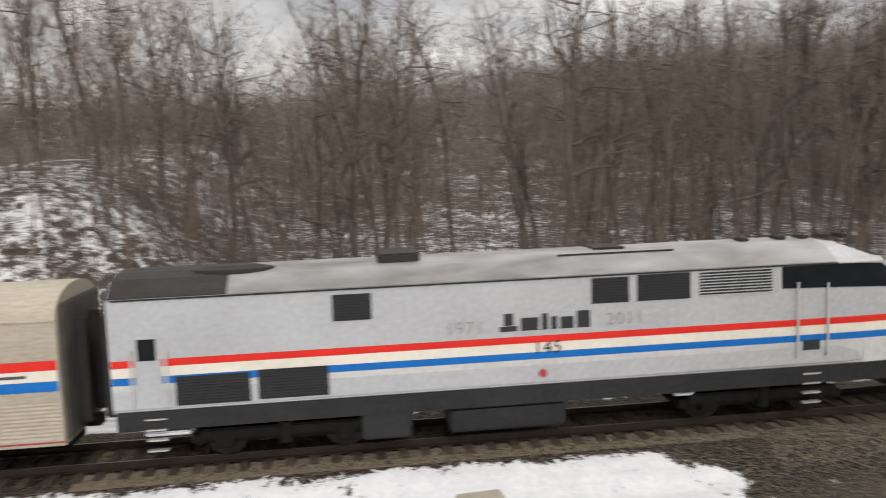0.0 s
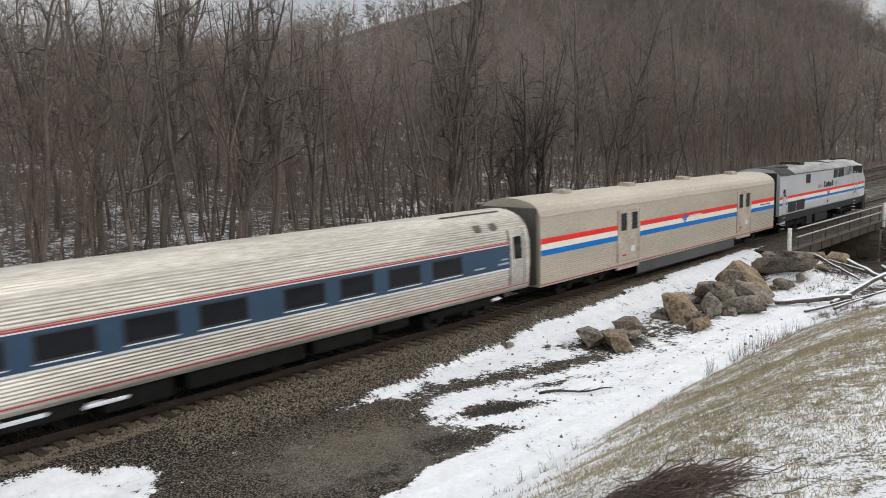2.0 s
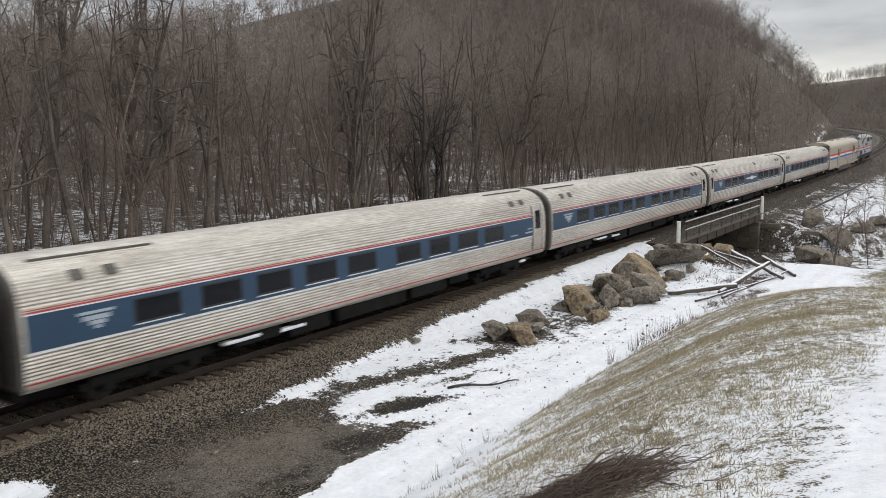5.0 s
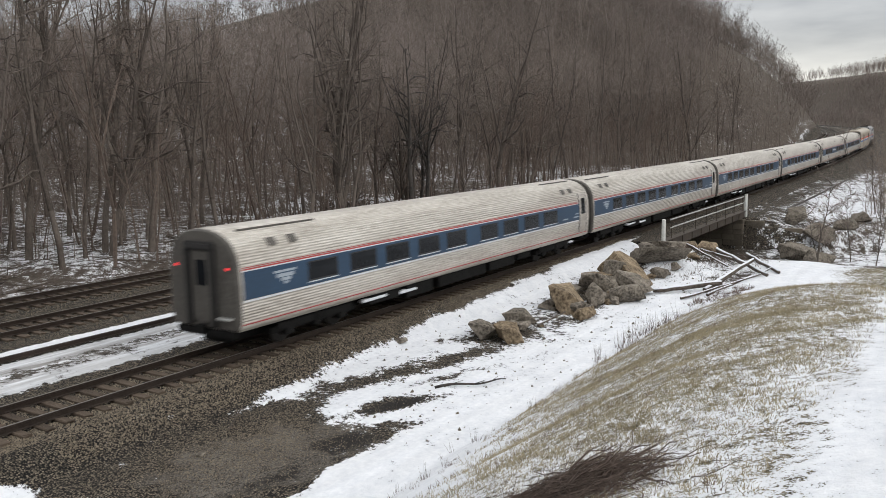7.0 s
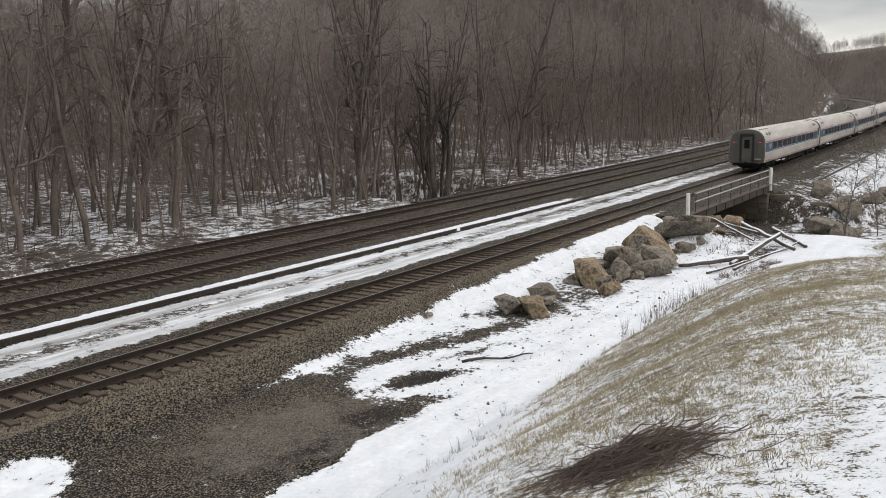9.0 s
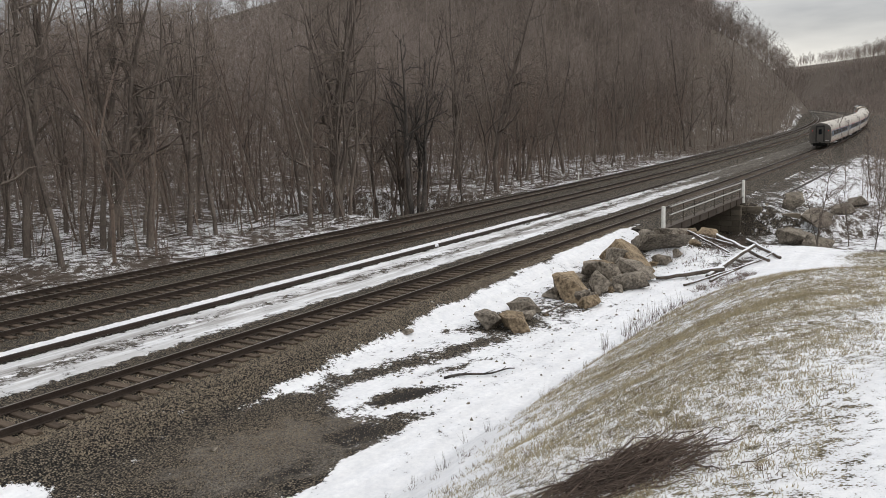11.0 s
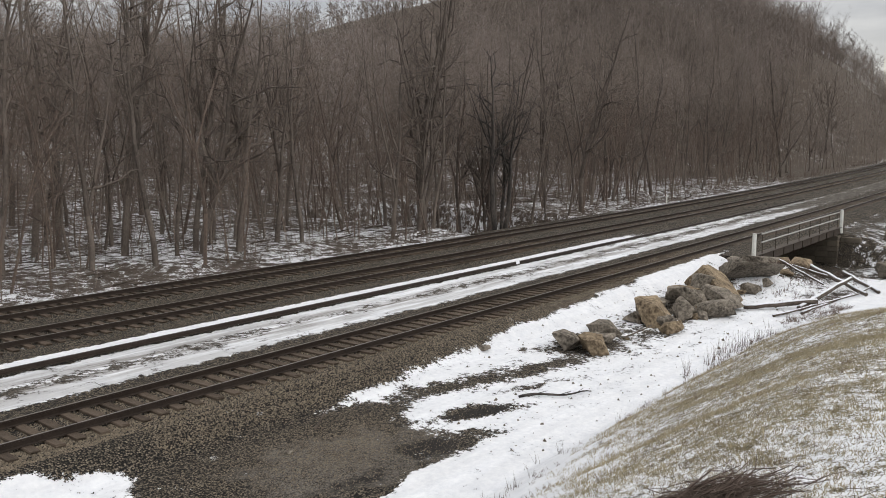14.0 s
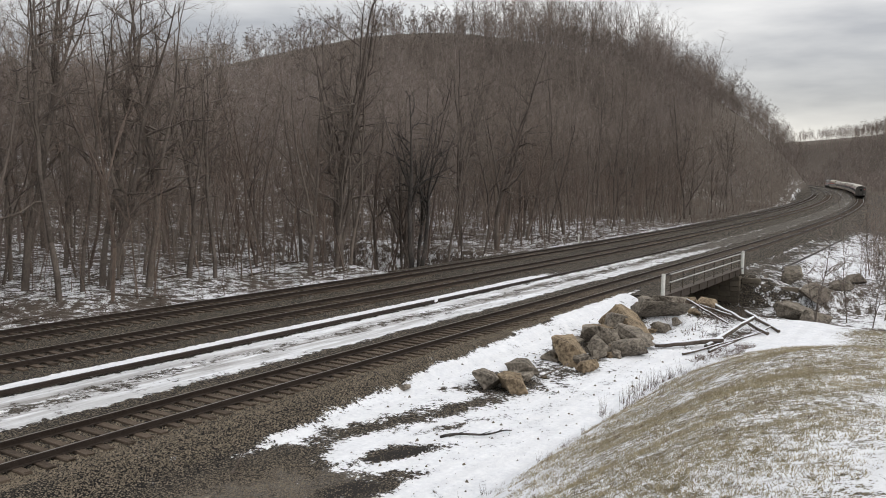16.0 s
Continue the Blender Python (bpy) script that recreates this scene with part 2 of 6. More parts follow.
    grass = mix(ramp(broad, 0.5, 0.75), grass, (0.19, 0.165, 0.095))
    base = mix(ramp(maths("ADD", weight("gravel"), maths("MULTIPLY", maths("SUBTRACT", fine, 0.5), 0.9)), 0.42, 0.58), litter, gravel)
    base = mix(ramp(maths("ADD", weight("grass"), maths("MULTIPLY", maths("SUBTRACT", fine, 0.5), 0.9)), 0.42, 0.58), base, grass)
    rag = maths("ADD", maths("MULTIPLY", maths("SUBTRACT", mid, 0.5), 1.5), maths("MULTIPLY", maths("SUBTRACT", fine, 0.5), 1.1))
    rag = maths("ADD", rag, maths("MULTIPLY", maths("SUBTRACT", blade, 0.5), 0.9))
    rag = maths("ADD", rag, maths("MULTIPLY", maths("SUBTRACT", broad, 0.5), 0.8))
    speck = maths("ADD", maths("MULTIPLY", maths("SUBTRACT", fine, 0.5), 1.5), maths("MULTIPLY", maths("SUBTRACT", grain, 0.5), 1.7))
    speck = maths("ADD", speck, maths("MULTIPLY", maths("SUBTRACT", mid, 0.5), 0.8))
    gw = weight("grass")
    rag = maths("ADD", maths("MULTIPLY", rag, maths("SUBTRACT", 1.0, gw)), maths("MULTIPLY", speck, gw))
    snowed = ramp(maths("ADD", weight("snow"), rag), 0.46, 0.58)
    white = mix(ramp(maths("ADD", mid, fine), 0.7, 1.3), (0.66, 0.68, 0.72), (0.83, 0.84, 0.86))
    slush = mix(ramp(noise_at(1.5, 6, (0.16, 1.5, 1)), 0.36, 0.60), white, (0.20, 0.185, 0.17))
    white = mix(weight("slush"), white, slush)
    l.new(mix(snowed, base, white), bsdf.inputs["Base Color"])
    bump = n.new("ShaderNodeBump")
    bump.inputs["Strength"].default_value, bump.inputs["Distance"].default_value = 0.8, 0.05
    h = maths("ADD", maths("MULTIPLY", cellv.outputs[0], 0.5), maths("ADD", fine, grain))
    rough_h = maths("MULTIPLY", h, maths("SUBTRACT", 1.0, maths("MULTIPLY", snowed, 0.75)))
    l.new(maths("ADD", rough_h, maths("MULTIPLY", snowed, 0.9)), bump.inputs["Height"])
    l.new(bump.outputs[0], bsdf.inputs["Normal"])
    return m


GROUND = ground_material()


# ---------------------------------------------------------------- mesh helpers
def mesh_from(name, verts, faces, material, smooth=False):
    """A mesh from arrays; faces is a list of index arrays, one for each number of corners."""
    me = bpy.data.meshes.new(name)
    verts = np.asarray(verts, np.float32)
    faces = [np.asarray(q, np.int32) for q in (faces if isinstance(faces, list) else [faces]) if len(q)]
    loops = np.concatenate([q.ravel() for q in faces])
    totals = np.concatenate([np.full(len(q), q.shape[1], np.int32) for q in faces])
    starts = np.concatenate([[0], np.cumsum(totals)[:-1]]).astype(np.int32)
    me.vertices.add(len(verts))
    me.vertices.foreach_set("co", verts.ravel())
    me.loops.add(len(loops))
    me.loops.foreach_set("vertex_index", loops)
    me.polygons.add(len(totals))
    me.polygons.foreach_set("loop_start", starts)
    me.polygons.foreach_set("loop_total", totals)
    me.polygons.foreach_set("use_smooth", np.full(len(totals), smooth))
    me.materials.append(material)
    me.update(calc_edges=True)
    return me


def part(name, bm, material, parent=None, label="", at=None, smooth=False):
    """Links a bmesh or mesh as one mesh object under a thing or under a part."""
    if isinstance(bm, bmesh.types.BMesh):
        me = bpy.data.meshes.new(name)
        bmesh.ops.recalc_face_normals(bm, faces=bm.faces)
        for q in bm.faces:
            q.smooth = smooth
        bm.to_mesh(me)
        bm.free()
        me.materials.append(material)
    else:
        me = bm
    ob = new(name, me)
    ob.parent = parent
    if at is not None:
        ob.matrix_basis = at
    return tagged(ob, label)


def thing(name, label, category, group="", at=None, kind=""):
    ob = tagged(new(name), label, category, group, kind)
    ob.empty_display_size = 0.2
    if at is not None:
        ob.matrix_basis = at
    return ob


def box(x0, x1, y0, y1, z0, z1, bevel=0.0, bm=None):
    bm = bm or bmesh.new()
    got = bmesh.ops.create_cube(bm, size=1, matrix=Matrix.Translation(((x0 + x1) / 2, (y0 + y1) / 2, (z0 + z1) / 2)) @ Matrix.Diagonal((x1 - x0, y1 - y0, z1 - z0, 1)))
    if bevel:
        bmesh.ops.bevel(bm, geom=list({e for v in got["verts"] for e in v.link_edges}), offset=bevel, segments=2, affect="EDGES")
    return bm


def rod(a, b, r0, r1=None, sides=8, bm=None):
    """A tapered bar from a to b."""
    bm = bm or bmesh.new()
    a, b = Vector(a), Vector(b)
    m = Matrix.Translation((a + b) / 2) @ (b - a).to_track_quat("Z", "Y").to_matrix().to_4x4()
    bmesh.ops.create_cone(bm, cap_ends=True, segments=sides, radius1=r0, radius2=r0 if r1 is None else r1, depth=(b - a).length, matrix=m)
    return bm


def loft(rings, close=True, caps=True, bm=None):
    """Skins rings of equal count; rings are lists of points."""
    bm = bm or bmesh.new()
    vs = [[bm.verts.new(p) for p in ring] for ring in rings]
    n = len(vs[0])
    for a, b in zip(vs, vs[1:]):
        for i in range(n if close else n - 1):
            j = (i + 1) % n
            bm.faces.new((a[i], a[j], b[j], b[i]))
    if caps and close:
        bm.faces.new(vs[0])
        bm.faces.new(vs[-1][::-1])
    return bm


def smooth_step(a, b, x):
    t = np.clip((np.asarray(x, float) - a) / (b - a), 0, 1)
    return t * t * (3 - 2 * t)


# ---------------------------------------------------------------- the line of the railway
LINE_Y, CURVE_AT, RADIUS, RISE_AT, GRADE, RISE_LEN = 18.7, 120.0, 1520.0, 40.0, 0.014, 80.0


def rise(s):
    u = np.maximum(0, np.asarray(s, float) - RISE_AT)
    return np.where(u < RISE_LEN, GRADE * u * u / (2 * RISE_LEN), GRADE * (u - RISE_LEN / 2))


def along(s, d):
    """Plan position at s metres along the near track and d metres to its left; straight first, then a curve to the left."""
    s, d = np.broadcast_arrays(np.asarray(s, float), np.asarray(d, float))
    a = np.maximum(0, s - CURVE_AT) / RADIUS
    x = np.where(s < CURVE_AT, s, CURVE_AT + (RADIUS - d) * np.sin(a))
    y = LINE_Y + d + np.where(s < CURVE_AT, 0, (RADIUS - d) * (1 - np.cos(a)))
    return x, y


def spot(s, d, dz=0.0):
    x, y = along(s, d)
    return Vector((float(x), float(y), float(rise(s)) + dz))


def track_pose(s, d=0.0, dz=0.0):
    """A pose on the line that looks down the track."""
    a, b = spot(s - 1, d), spot(s + 1, d)
    t = b - a
    yaw, pitch = math.degrees(math.atan2(t.y, t.x)), math.degrees(math.atan2(t.z, t.xy.length))
    p = spot(s, d, dz)
    return pose(p.x, p.y, p.z, 0, -pitch, yaw)


# ---------------------------------------------------------------- ground
def lumps(x, y, size, seed=0.0):
    """Smooth wavy relief between -1 and 1."""
    u, v = x / size + seed, y / size - seed * 1.7
    return (np.sin(u * 1.3 + 1.1 * np.sin(v * 0.9 + seed)) + np.sin(v * 1.7 + 1.3 * np.sin(u * 0.7 - seed)) + np.sin((u + v) * 2.3 + seed * 3)) / 3


BRIDGE_A, BRIDGE_B = 48.4, 67.6


def ground_height(s, d):
    s, d = np.broadcast_arrays(np.asarray(s, float), np.asarray(d, float))
    y = LINE_Y + d
    z = np.full(s.shape, -0.19)
    # near shoulder and service strip
    z = np.where(d < -1.7, -0.19 - 0.54 * smooth_step(-1.7, -3.3, d) - 0.08 * smooth_step(-3.3, -7, d), z)
    z = z + np.where(d < -3.2, 0.05 * lumps(s, d, 2.1, 1), 0)
    # the grassed bank on which the camera stands
    bank = np.clip(9.3 - y, 0, None)
    up = 0.635 * bank - 0.10 * np.exp(-((bank - 0.6) / 0.8) ** 2)
    cap = 5.75 - 0.1 * np.clip(s, -30, 40)
    up = -np.log(np.exp(-1.6 * up) + np.exp(-1.6 * cap) - np.exp(-1.6 * cap - 8)) / 1.6 + np.log(1 + np.exp(-1.6 * cap)) / 1.6
    keep = 1 - smooth_step(22, 44, s - 0.5 * (y - 5))
    z = z + up * keep + np.where(d < -9, 0.07 * lumps(s, d, 1.1, 2), 0)
    # the stream that runs under the bridge
    bed = -3.1 + 0.2 * lumps(s, d, 3, 5)
    z = z + 0.9 * np.exp(-((s - 43.5) / 3.6) ** 2 - ((y - 12.6) / 2.0) ** 2)
    under = smooth_step(-5.5, -4.0, d) * (1 - smooth_step(16.5, 18, d))
    enter = np.clip((s - (50.0 - 1.7 * under)) / (5.5 - 4.7 * under), 0, 1)
    out = smooth_step(-9.5, -13, d)
    leave = np.clip((s - (66.9 + 2.5 * out)) / (0.9 + 5.5 * out), 0, 1)
    cut = enter * enter * (3 - 2 * enter) * (1 - leave * leave * (3 - 2 * leave))
    cut = np.where(d > 40, 0, cut)
    rise_out = smooth_step(-14, -40, d)
    z = z * (1 - cut) + (bed + 2.2 * rise_out) * cut
    low = smooth_step(-4.5, -9, d) * smooth_step(44, 58, s) * (1 - smooth_step(90, 150, s))
    z = z - 1.0 * low * (1 - cut)
    # far side: ditch, forest floor, hill, and a bank beyond the tracks
    z = np.where(d > 15.6, z - 0.55 * smooth_step(15.6, 18.5, d) + 0.3 * smooth_step(18.5, 24, d) + 0.16 * lumps(s, d, 4, 3) * smooth_step(17, 22, d), z)
    hill_top = 14 + 9 * smooth_step(-20, 100, s) + 22.5 * smooth_step(80, 210, s) - 6 * smooth_step(480, 620, s)
    crest = 150 - 70 * smooth_step(60, 260, s)
    foot = 36 - 21 * smooth_step(110, 270, s)
    hill = hill_top * np.sin(np.clip((d - foot) / (crest - foot), 0, 1) * np.pi / 2) ** (1.6 - 0.75 * smooth_step(100, 250, s)) * (1 + 0.05 * lumps(s, d, 28, 4)) * (1 - 0.6 * smooth_step(crest, crest + 130, d))
    z = z + np.where(d > foot, hill, 0)
    z = z + 7.3 * (1 - smooth_step(-17, -5, s)) * smooth_step(17.5, 28, d) * (1 - smooth_step(60, 110, d))
    # right-hand side: rising ground past the stream and a far ridge
    z = z + np.where(d < -6, 36 * smooth_step(-12, -75, d) * smooth_step(300, 600, s) + 9 * smooth_step(-30, -90, d) * smooth_step(90, 200, s), 0)
    return z + rise(s)


def cover(s, d):
    """Weights of snow, gravel, grass, fine gravel, wet patches and slush."""
    y = LINE_Y + d

    def blob(cx, cy, rx, ry, turn=0.0):
        c, q = math.cos(radians(turn)), math.sin(radians(turn))
        u, v = (s - cx) * c + (y - cy) * q, -(s - cx) * q + (y - cy) * c
        return np.exp(-((u / rx) ** 2 + (v / ry) ** 2) * 0.9)

    gravel = smooth_step(-10.2, -9.4, d) * (1 - smooth_step(16.2, 17.4, d))
    edge_y = 5.4 + 0.34 * np.clip(s - 8.5, 0, 8) + 0.06 * np.clip(s - 16.5, 0, 6) - 0.25 * np.clip(s - 22.5, 0, 10) + 0.5 * lumps(s, d, 1.6, 6)
    grass = (1 - smooth_step(edge_y - 1.0, edge_y + 0.3, y)) * (1 - smooth_step(44, 52, s))
    edge = -2.95 + 0.055 * np.clip(s - 14.7, 0, 26) + 1.0 * (1 - smooth_step(6.5, 9.5, s)) + 0.15 * lumps(s, d, 0.9, 8)
    strip = (1 - smooth_step(46, 52, s)) * smooth_step(edge + 0.4, edge - 0.3, d) * (1 - smooth_step(-9.3, -9.9, d))
    yard = smooth_step(8.3, 9.7, s - 0.9 * (y - 15.5)) * (1 - smooth_step(14.4, 16.9, s - 0.7 * lumps(s, d, 1.3, 3) - 1.2 * np.exp(-((y - 14.6) / 0.7) ** 2) + 0.9 * np.exp(-((y - 15.7) / 0.4) ** 2)))
    spots = 0.78 * blob(19.3, 14.35, 3.6, 0.7, -19) + 1.05 * blob(17.5, 12.45, 1.35, 0.36, -22) + 0.5 * blob(17.2, 13.0, 1.0, 0.35, -10) + 0.6 * blob(22.6, 13.35, 1.3, 0.3, -15) + 0.5 * blob(20.4, 12.6, 1.6, 0.2, -15) + 0.5 * blob(23.6, 15.0, 0.9, 0.35, -10)
    bare = np.maximum(yard * smooth_step(10.9, 11.3, y + 0.2 * lumps(s, d, 0.8, 5)), np.clip(spots, 0, 1))
    snow = strip * (0.92 - 0.92 * bare)
    snow = np.where((d < -8.9) & (s < 60), np.maximum(strip * 0.95, 0.51 + 0.13 * lumps(s, d, 2.3, 7) + 0.55 * smooth_step(edge_y - 1.9, edge_y + 0.35, y) + 0.16 * (1 - smooth_step(1.2, 2.4, y)) * (1 - smooth_step(10, 16, s)) - 0.11 * smooth_step(10, 20, s) * smooth_step(1.0, 3.0, y) * (1 - smooth_step(edge_y - 2.2, edge_y - 0.8, y))), snow)
    top = 0.35 + 0.075 * np.clip(s - 8, 0, 30) + 0.45 * lumps(s, d, 1.0, 12)
    snow = np.where((d < -8.9) & (s < 40), snow + 0.06 * smooth_step(8, 20, s) + 0.36 * (1 - smooth_step(top - 0.35, top + 0.35, y)), snow)
    litter_spots = 0.75 * blob(34.0, 13.5, 6.0, 1.4, 8) + 0.68 * blob(46.0, 11.8, 4.2, 2.2, 5) + 0.72 * blob(25.8, 13.9, 2.2, 1.0, 5) + 0.7 * blob(43.0, 14.2, 3.0, 1.2) + 0.6 * blob(40.5, 9.0, 3.4, 0.8, -8)
    snow = np.where((d < -3) & (s < 60), snow - litter_spots, snow)
    snow = np.where((d < -3) & (s >= 60), 0.72 + 0.2 * lumps(s, d, 4, 3) - 0.5 * np.exp(-((d + 4) / 1.7) ** 2) - 0.72 * smooth_step(100, 160, s), snow)
    dip = smooth_step(50, 54, s) * (1 - smooth_step(72, 82, s)) * smooth_step(-15, -11, d)
    snow = np.where(d < 3, snow * (1 - 0.35 * dip), snow)
    old_bed = smooth_step(1.95, 2.5, d) * (1 - smooth_step(5.2, 5.7, d))
    ridge = smooth_step(5.6, 5.75, d) * (1 - smooth_step(6.7, 7.1, d))
    fade = 1 - smooth_step(52, 105, s)
    snow = np.maximum(snow, old_bed * (0.24 + 0.62 * fade + 0.12 * lumps(s, d * 6, 9, 2) - 0.38 * np.exp(-((d - 4.0 - 0.25 * lumps(s, d, 5, 7)) / 0.5) ** 2)) + ridge * (1.1 * (1 - smooth_step(48, 58, s))))
    forest = np.where(d > 17.5, 0.40 + 0.12 * lumps(s, d, 6, 9) - 0.3 * smooth_step(110, 170, s) + 0.25 * np.exp(-((d - 18.3) / 0.7) ** 2) - 0.10 * smooth_step(36, 60, d) + 0.08 * lumps(s, d, 17, 5), 0)
    snow = np.maximum(snow, forest)
    verge = smooth_step(16.3, 16.6, d) * (1 - smooth_step(17.3, 17.6, d)) * smooth_step(100, 130, s) * (1 - smooth_step(260, 300, s))
    snow = np.maximum(snow, verge * (0.55 + 0.4 * lumps(s, d, 7, 2)))
    fines = np.clip(1.2 * blob(12.9, 12.9, 2.6, 1.5, -8), 0, 1) + old_bed * 0.6
    wet = 0.9 * blob(14.7, 12.1, 0.9, 0.55, -35) + 0.9 * blob(17.5, 12.45, 1.35, 0.36, -22) + 0.55 * blob(12.2, 11.9, 2.2, 0.5, -5) + 0.35 * blob(10.8, 14.2, 1.0, 0.5)
    slush = old_bed * (0.35 + 0.65 * np.exp(-((d - 4.0) / 0.75) ** 2)) + 0.1
    return dict(snow=snow, gravel=gravel, grass=grass, fines=fines, wet=wet, slush=slush)


def build_ground():
    s = np.concatenate([np.arange(-320, -30, 6.0), np.arange(-30, 2, 1.0), np.arange(2, 48, 0.22), np.arange(48, 90, 0.5), np.arange(90, 200, 2.5), np.arange(200, 520, 8.0), np.arange(520, 2600, 80.0)])
    d = np.concatenate([np.arange(-900, -60, 60.0), np.arange(-60, -22, 2.5), np.arange(-22, -1.4, 0.2), np.arange(-1.4, 8, 0.2), np.arange(8, 22, 0.5), np.arange(22, 60, 1.5), np.arange(60, 200, 5.0), np.arange(200, 1300, 70.0)])
    S, D = np.meshgrid(s, d, indexing="ij")
    x, y = along(S, D)
    z = ground_height(S, D)
    n, k = S.shape
    i = np.arange(n * k).reshape(n, k)
    quads = np.stack([i[:-1, :-1], i[1:, :-1], i[1:, 1:], i[:-1, 1:]], -1).reshape(-1, 4)
    me = mesh_from("ground", np.stack([x, y, z], -1).reshape(-1, 3), quads, GROUND, True)
    for name, values in cover(S, D).items():
        me.attributes.new(name, "FLOAT", "POINT").data.foreach_set("value", np.broadcast_to(values, S.shape).astype(np.float32).ravel())
    return tagged(new("ground", me), "winter ground with snow, gravel, dead grass and leaf litter", "ground", kind="structure")


build_ground()


def ground_at(s, d):
    return float(ground_height(s, d))


def on_ground(x, y, dz=0.0):
    """A place on the ground of the straight stretch."""
    return Vector((x, y, ground_at(x, y - LINE_Y) + dz))


# ---------------------------------------------------------------- tracks
RAIL_SHAPE = [(-0.07, -0.18), (0.07, -0.18), (0.07, -0.168), (0.012, -0.145), (0.012, -0.045), (0.037, -0.035), (0.037, -0.006), (0.03, 0.0), (-0.03, 0.0), (-0.037, -0.006), (-0.037, -0.035), (-0.012, -0.045), (-0.012, -0.145), (-0.07, -0.168)]


def rail_mesh(s0, s1, off, step, dz=0.0, shape=RAIL_SHAPE):
    rings = []
    for s in np.linspace(s0, s1, max(2, int((s1 - s0) / step))):
        rings.append([spot(s, off + u, dz + v) for u, v in shape])
    return loft(rings)


def tie_mesh(seed):
    rnd = random.Random(seed)
    bm = box(-0.115, 0.115, -1.3, 1.3, -0.36, -0.175, 0.012)
    for v in bm.verts:
        v.co.x += rnd.uniform(-0.008, 0.008)
        v.co.z += rnd.uniform(-0.012, 0.006)
        v.co.y += rnd.uniform(-0.05, 0.05)
    me = bpy.data.meshes.new("tie")
    bm.to_mesh(me)
    bm.free()
    me.materials.append(TIE)
    return me


TIE_MESHES = [tie_mesh(i) for i in range(5)]


def build_track(name, d, label, s0=-300.0, s1=760.0):
    t = thing(name, label, "railway track", "parallel main tracks", kind="structure")
    for side in (-0.7525, 0.7525):
        r = part("rail", rail_mesh(s0, s1, d + side, 8), RAIL, t, "rusty steel rail with a worn bright head")
        head = [(-0.024, 0.0), (0.024, 0.0), (0.024, 0.003), (-0.024, 0.003)]
        part("running_surface", rail_mesh(s0, s1, d + side, 8, 0.0, head), RAIL_TOP, r, "polished running surface")
    rnd = random.Random(d)
    s = -22.0
    while s < 112:
        ob = new("tie", TIE_MESHES[rnd.randrange(5)])
        ob.parent = t
        ob.matrix_basis = track_pose(s, d + rnd.uniform(-0.06, 0.06)) @ pose(0, 0, rnd.uniform(-0.012, 0.006), 0, 0, rnd.uniform(-1.5, 1.5))
        s += 0.53 + rnd.uniform(-0.03, 0.03)
    verts, quads = [], []
    cube = np.array([(x, y, z) for x in (-0.115, 0.115) for y in (-1.3, 1.3) for z in (-0.36, -0.178)])
    sides = np.array([(0, 1, 3, 2), (4, 6, 7, 5), (0, 4, 5, 1), (2, 3, 7, 6), (1, 5, 7, 3)])
    for k, s in enumerate(list(np.arange(-120, -22, 0.53)) + list(np.arange(112.3, 330, 0.53))):
        m = np.array(track_pose(s, d))
        verts.append(cube @ m[:3, :3].T + m[:3, 3])
        quads.append(sides + 8 * k)
    tagged(part("more_ties", mesh_from("more_ties", np.concatenate(verts), np.concatenate(quads), TIE), TIE, t), kind="stuff")
    return t


build_track("track_near", 0.0, "railway track with dark wooden ties in brown ballast")
build_track("track_middle", 9.4, "railway track with dark wooden ties in brown ballast")
build_track("track_far", 13.9, "railway track with dark wooden ties in brown ballast")

lone = thing("loose_rail", "long rusty rail lying loose on a snowy disused track bed", "rail")
for a, b in ((-60, 36.8), (37.2, 93)):
    part("rail_length", rail_mesh(a, b, 5.5, 4, 0.0, [(u * 1.1, v * 0.85 - 0.03) for u, v in RAIL_SHAPE]), RAIL, lone)
old = thing("rusty_rail_by_the_shoulder", "bent rusty rail lying on the snowy shoulder past the bridge", "rail")
part("rail_length", rail_mesh(72, 112, -6.2, 4, -0.35), RAIL, old)


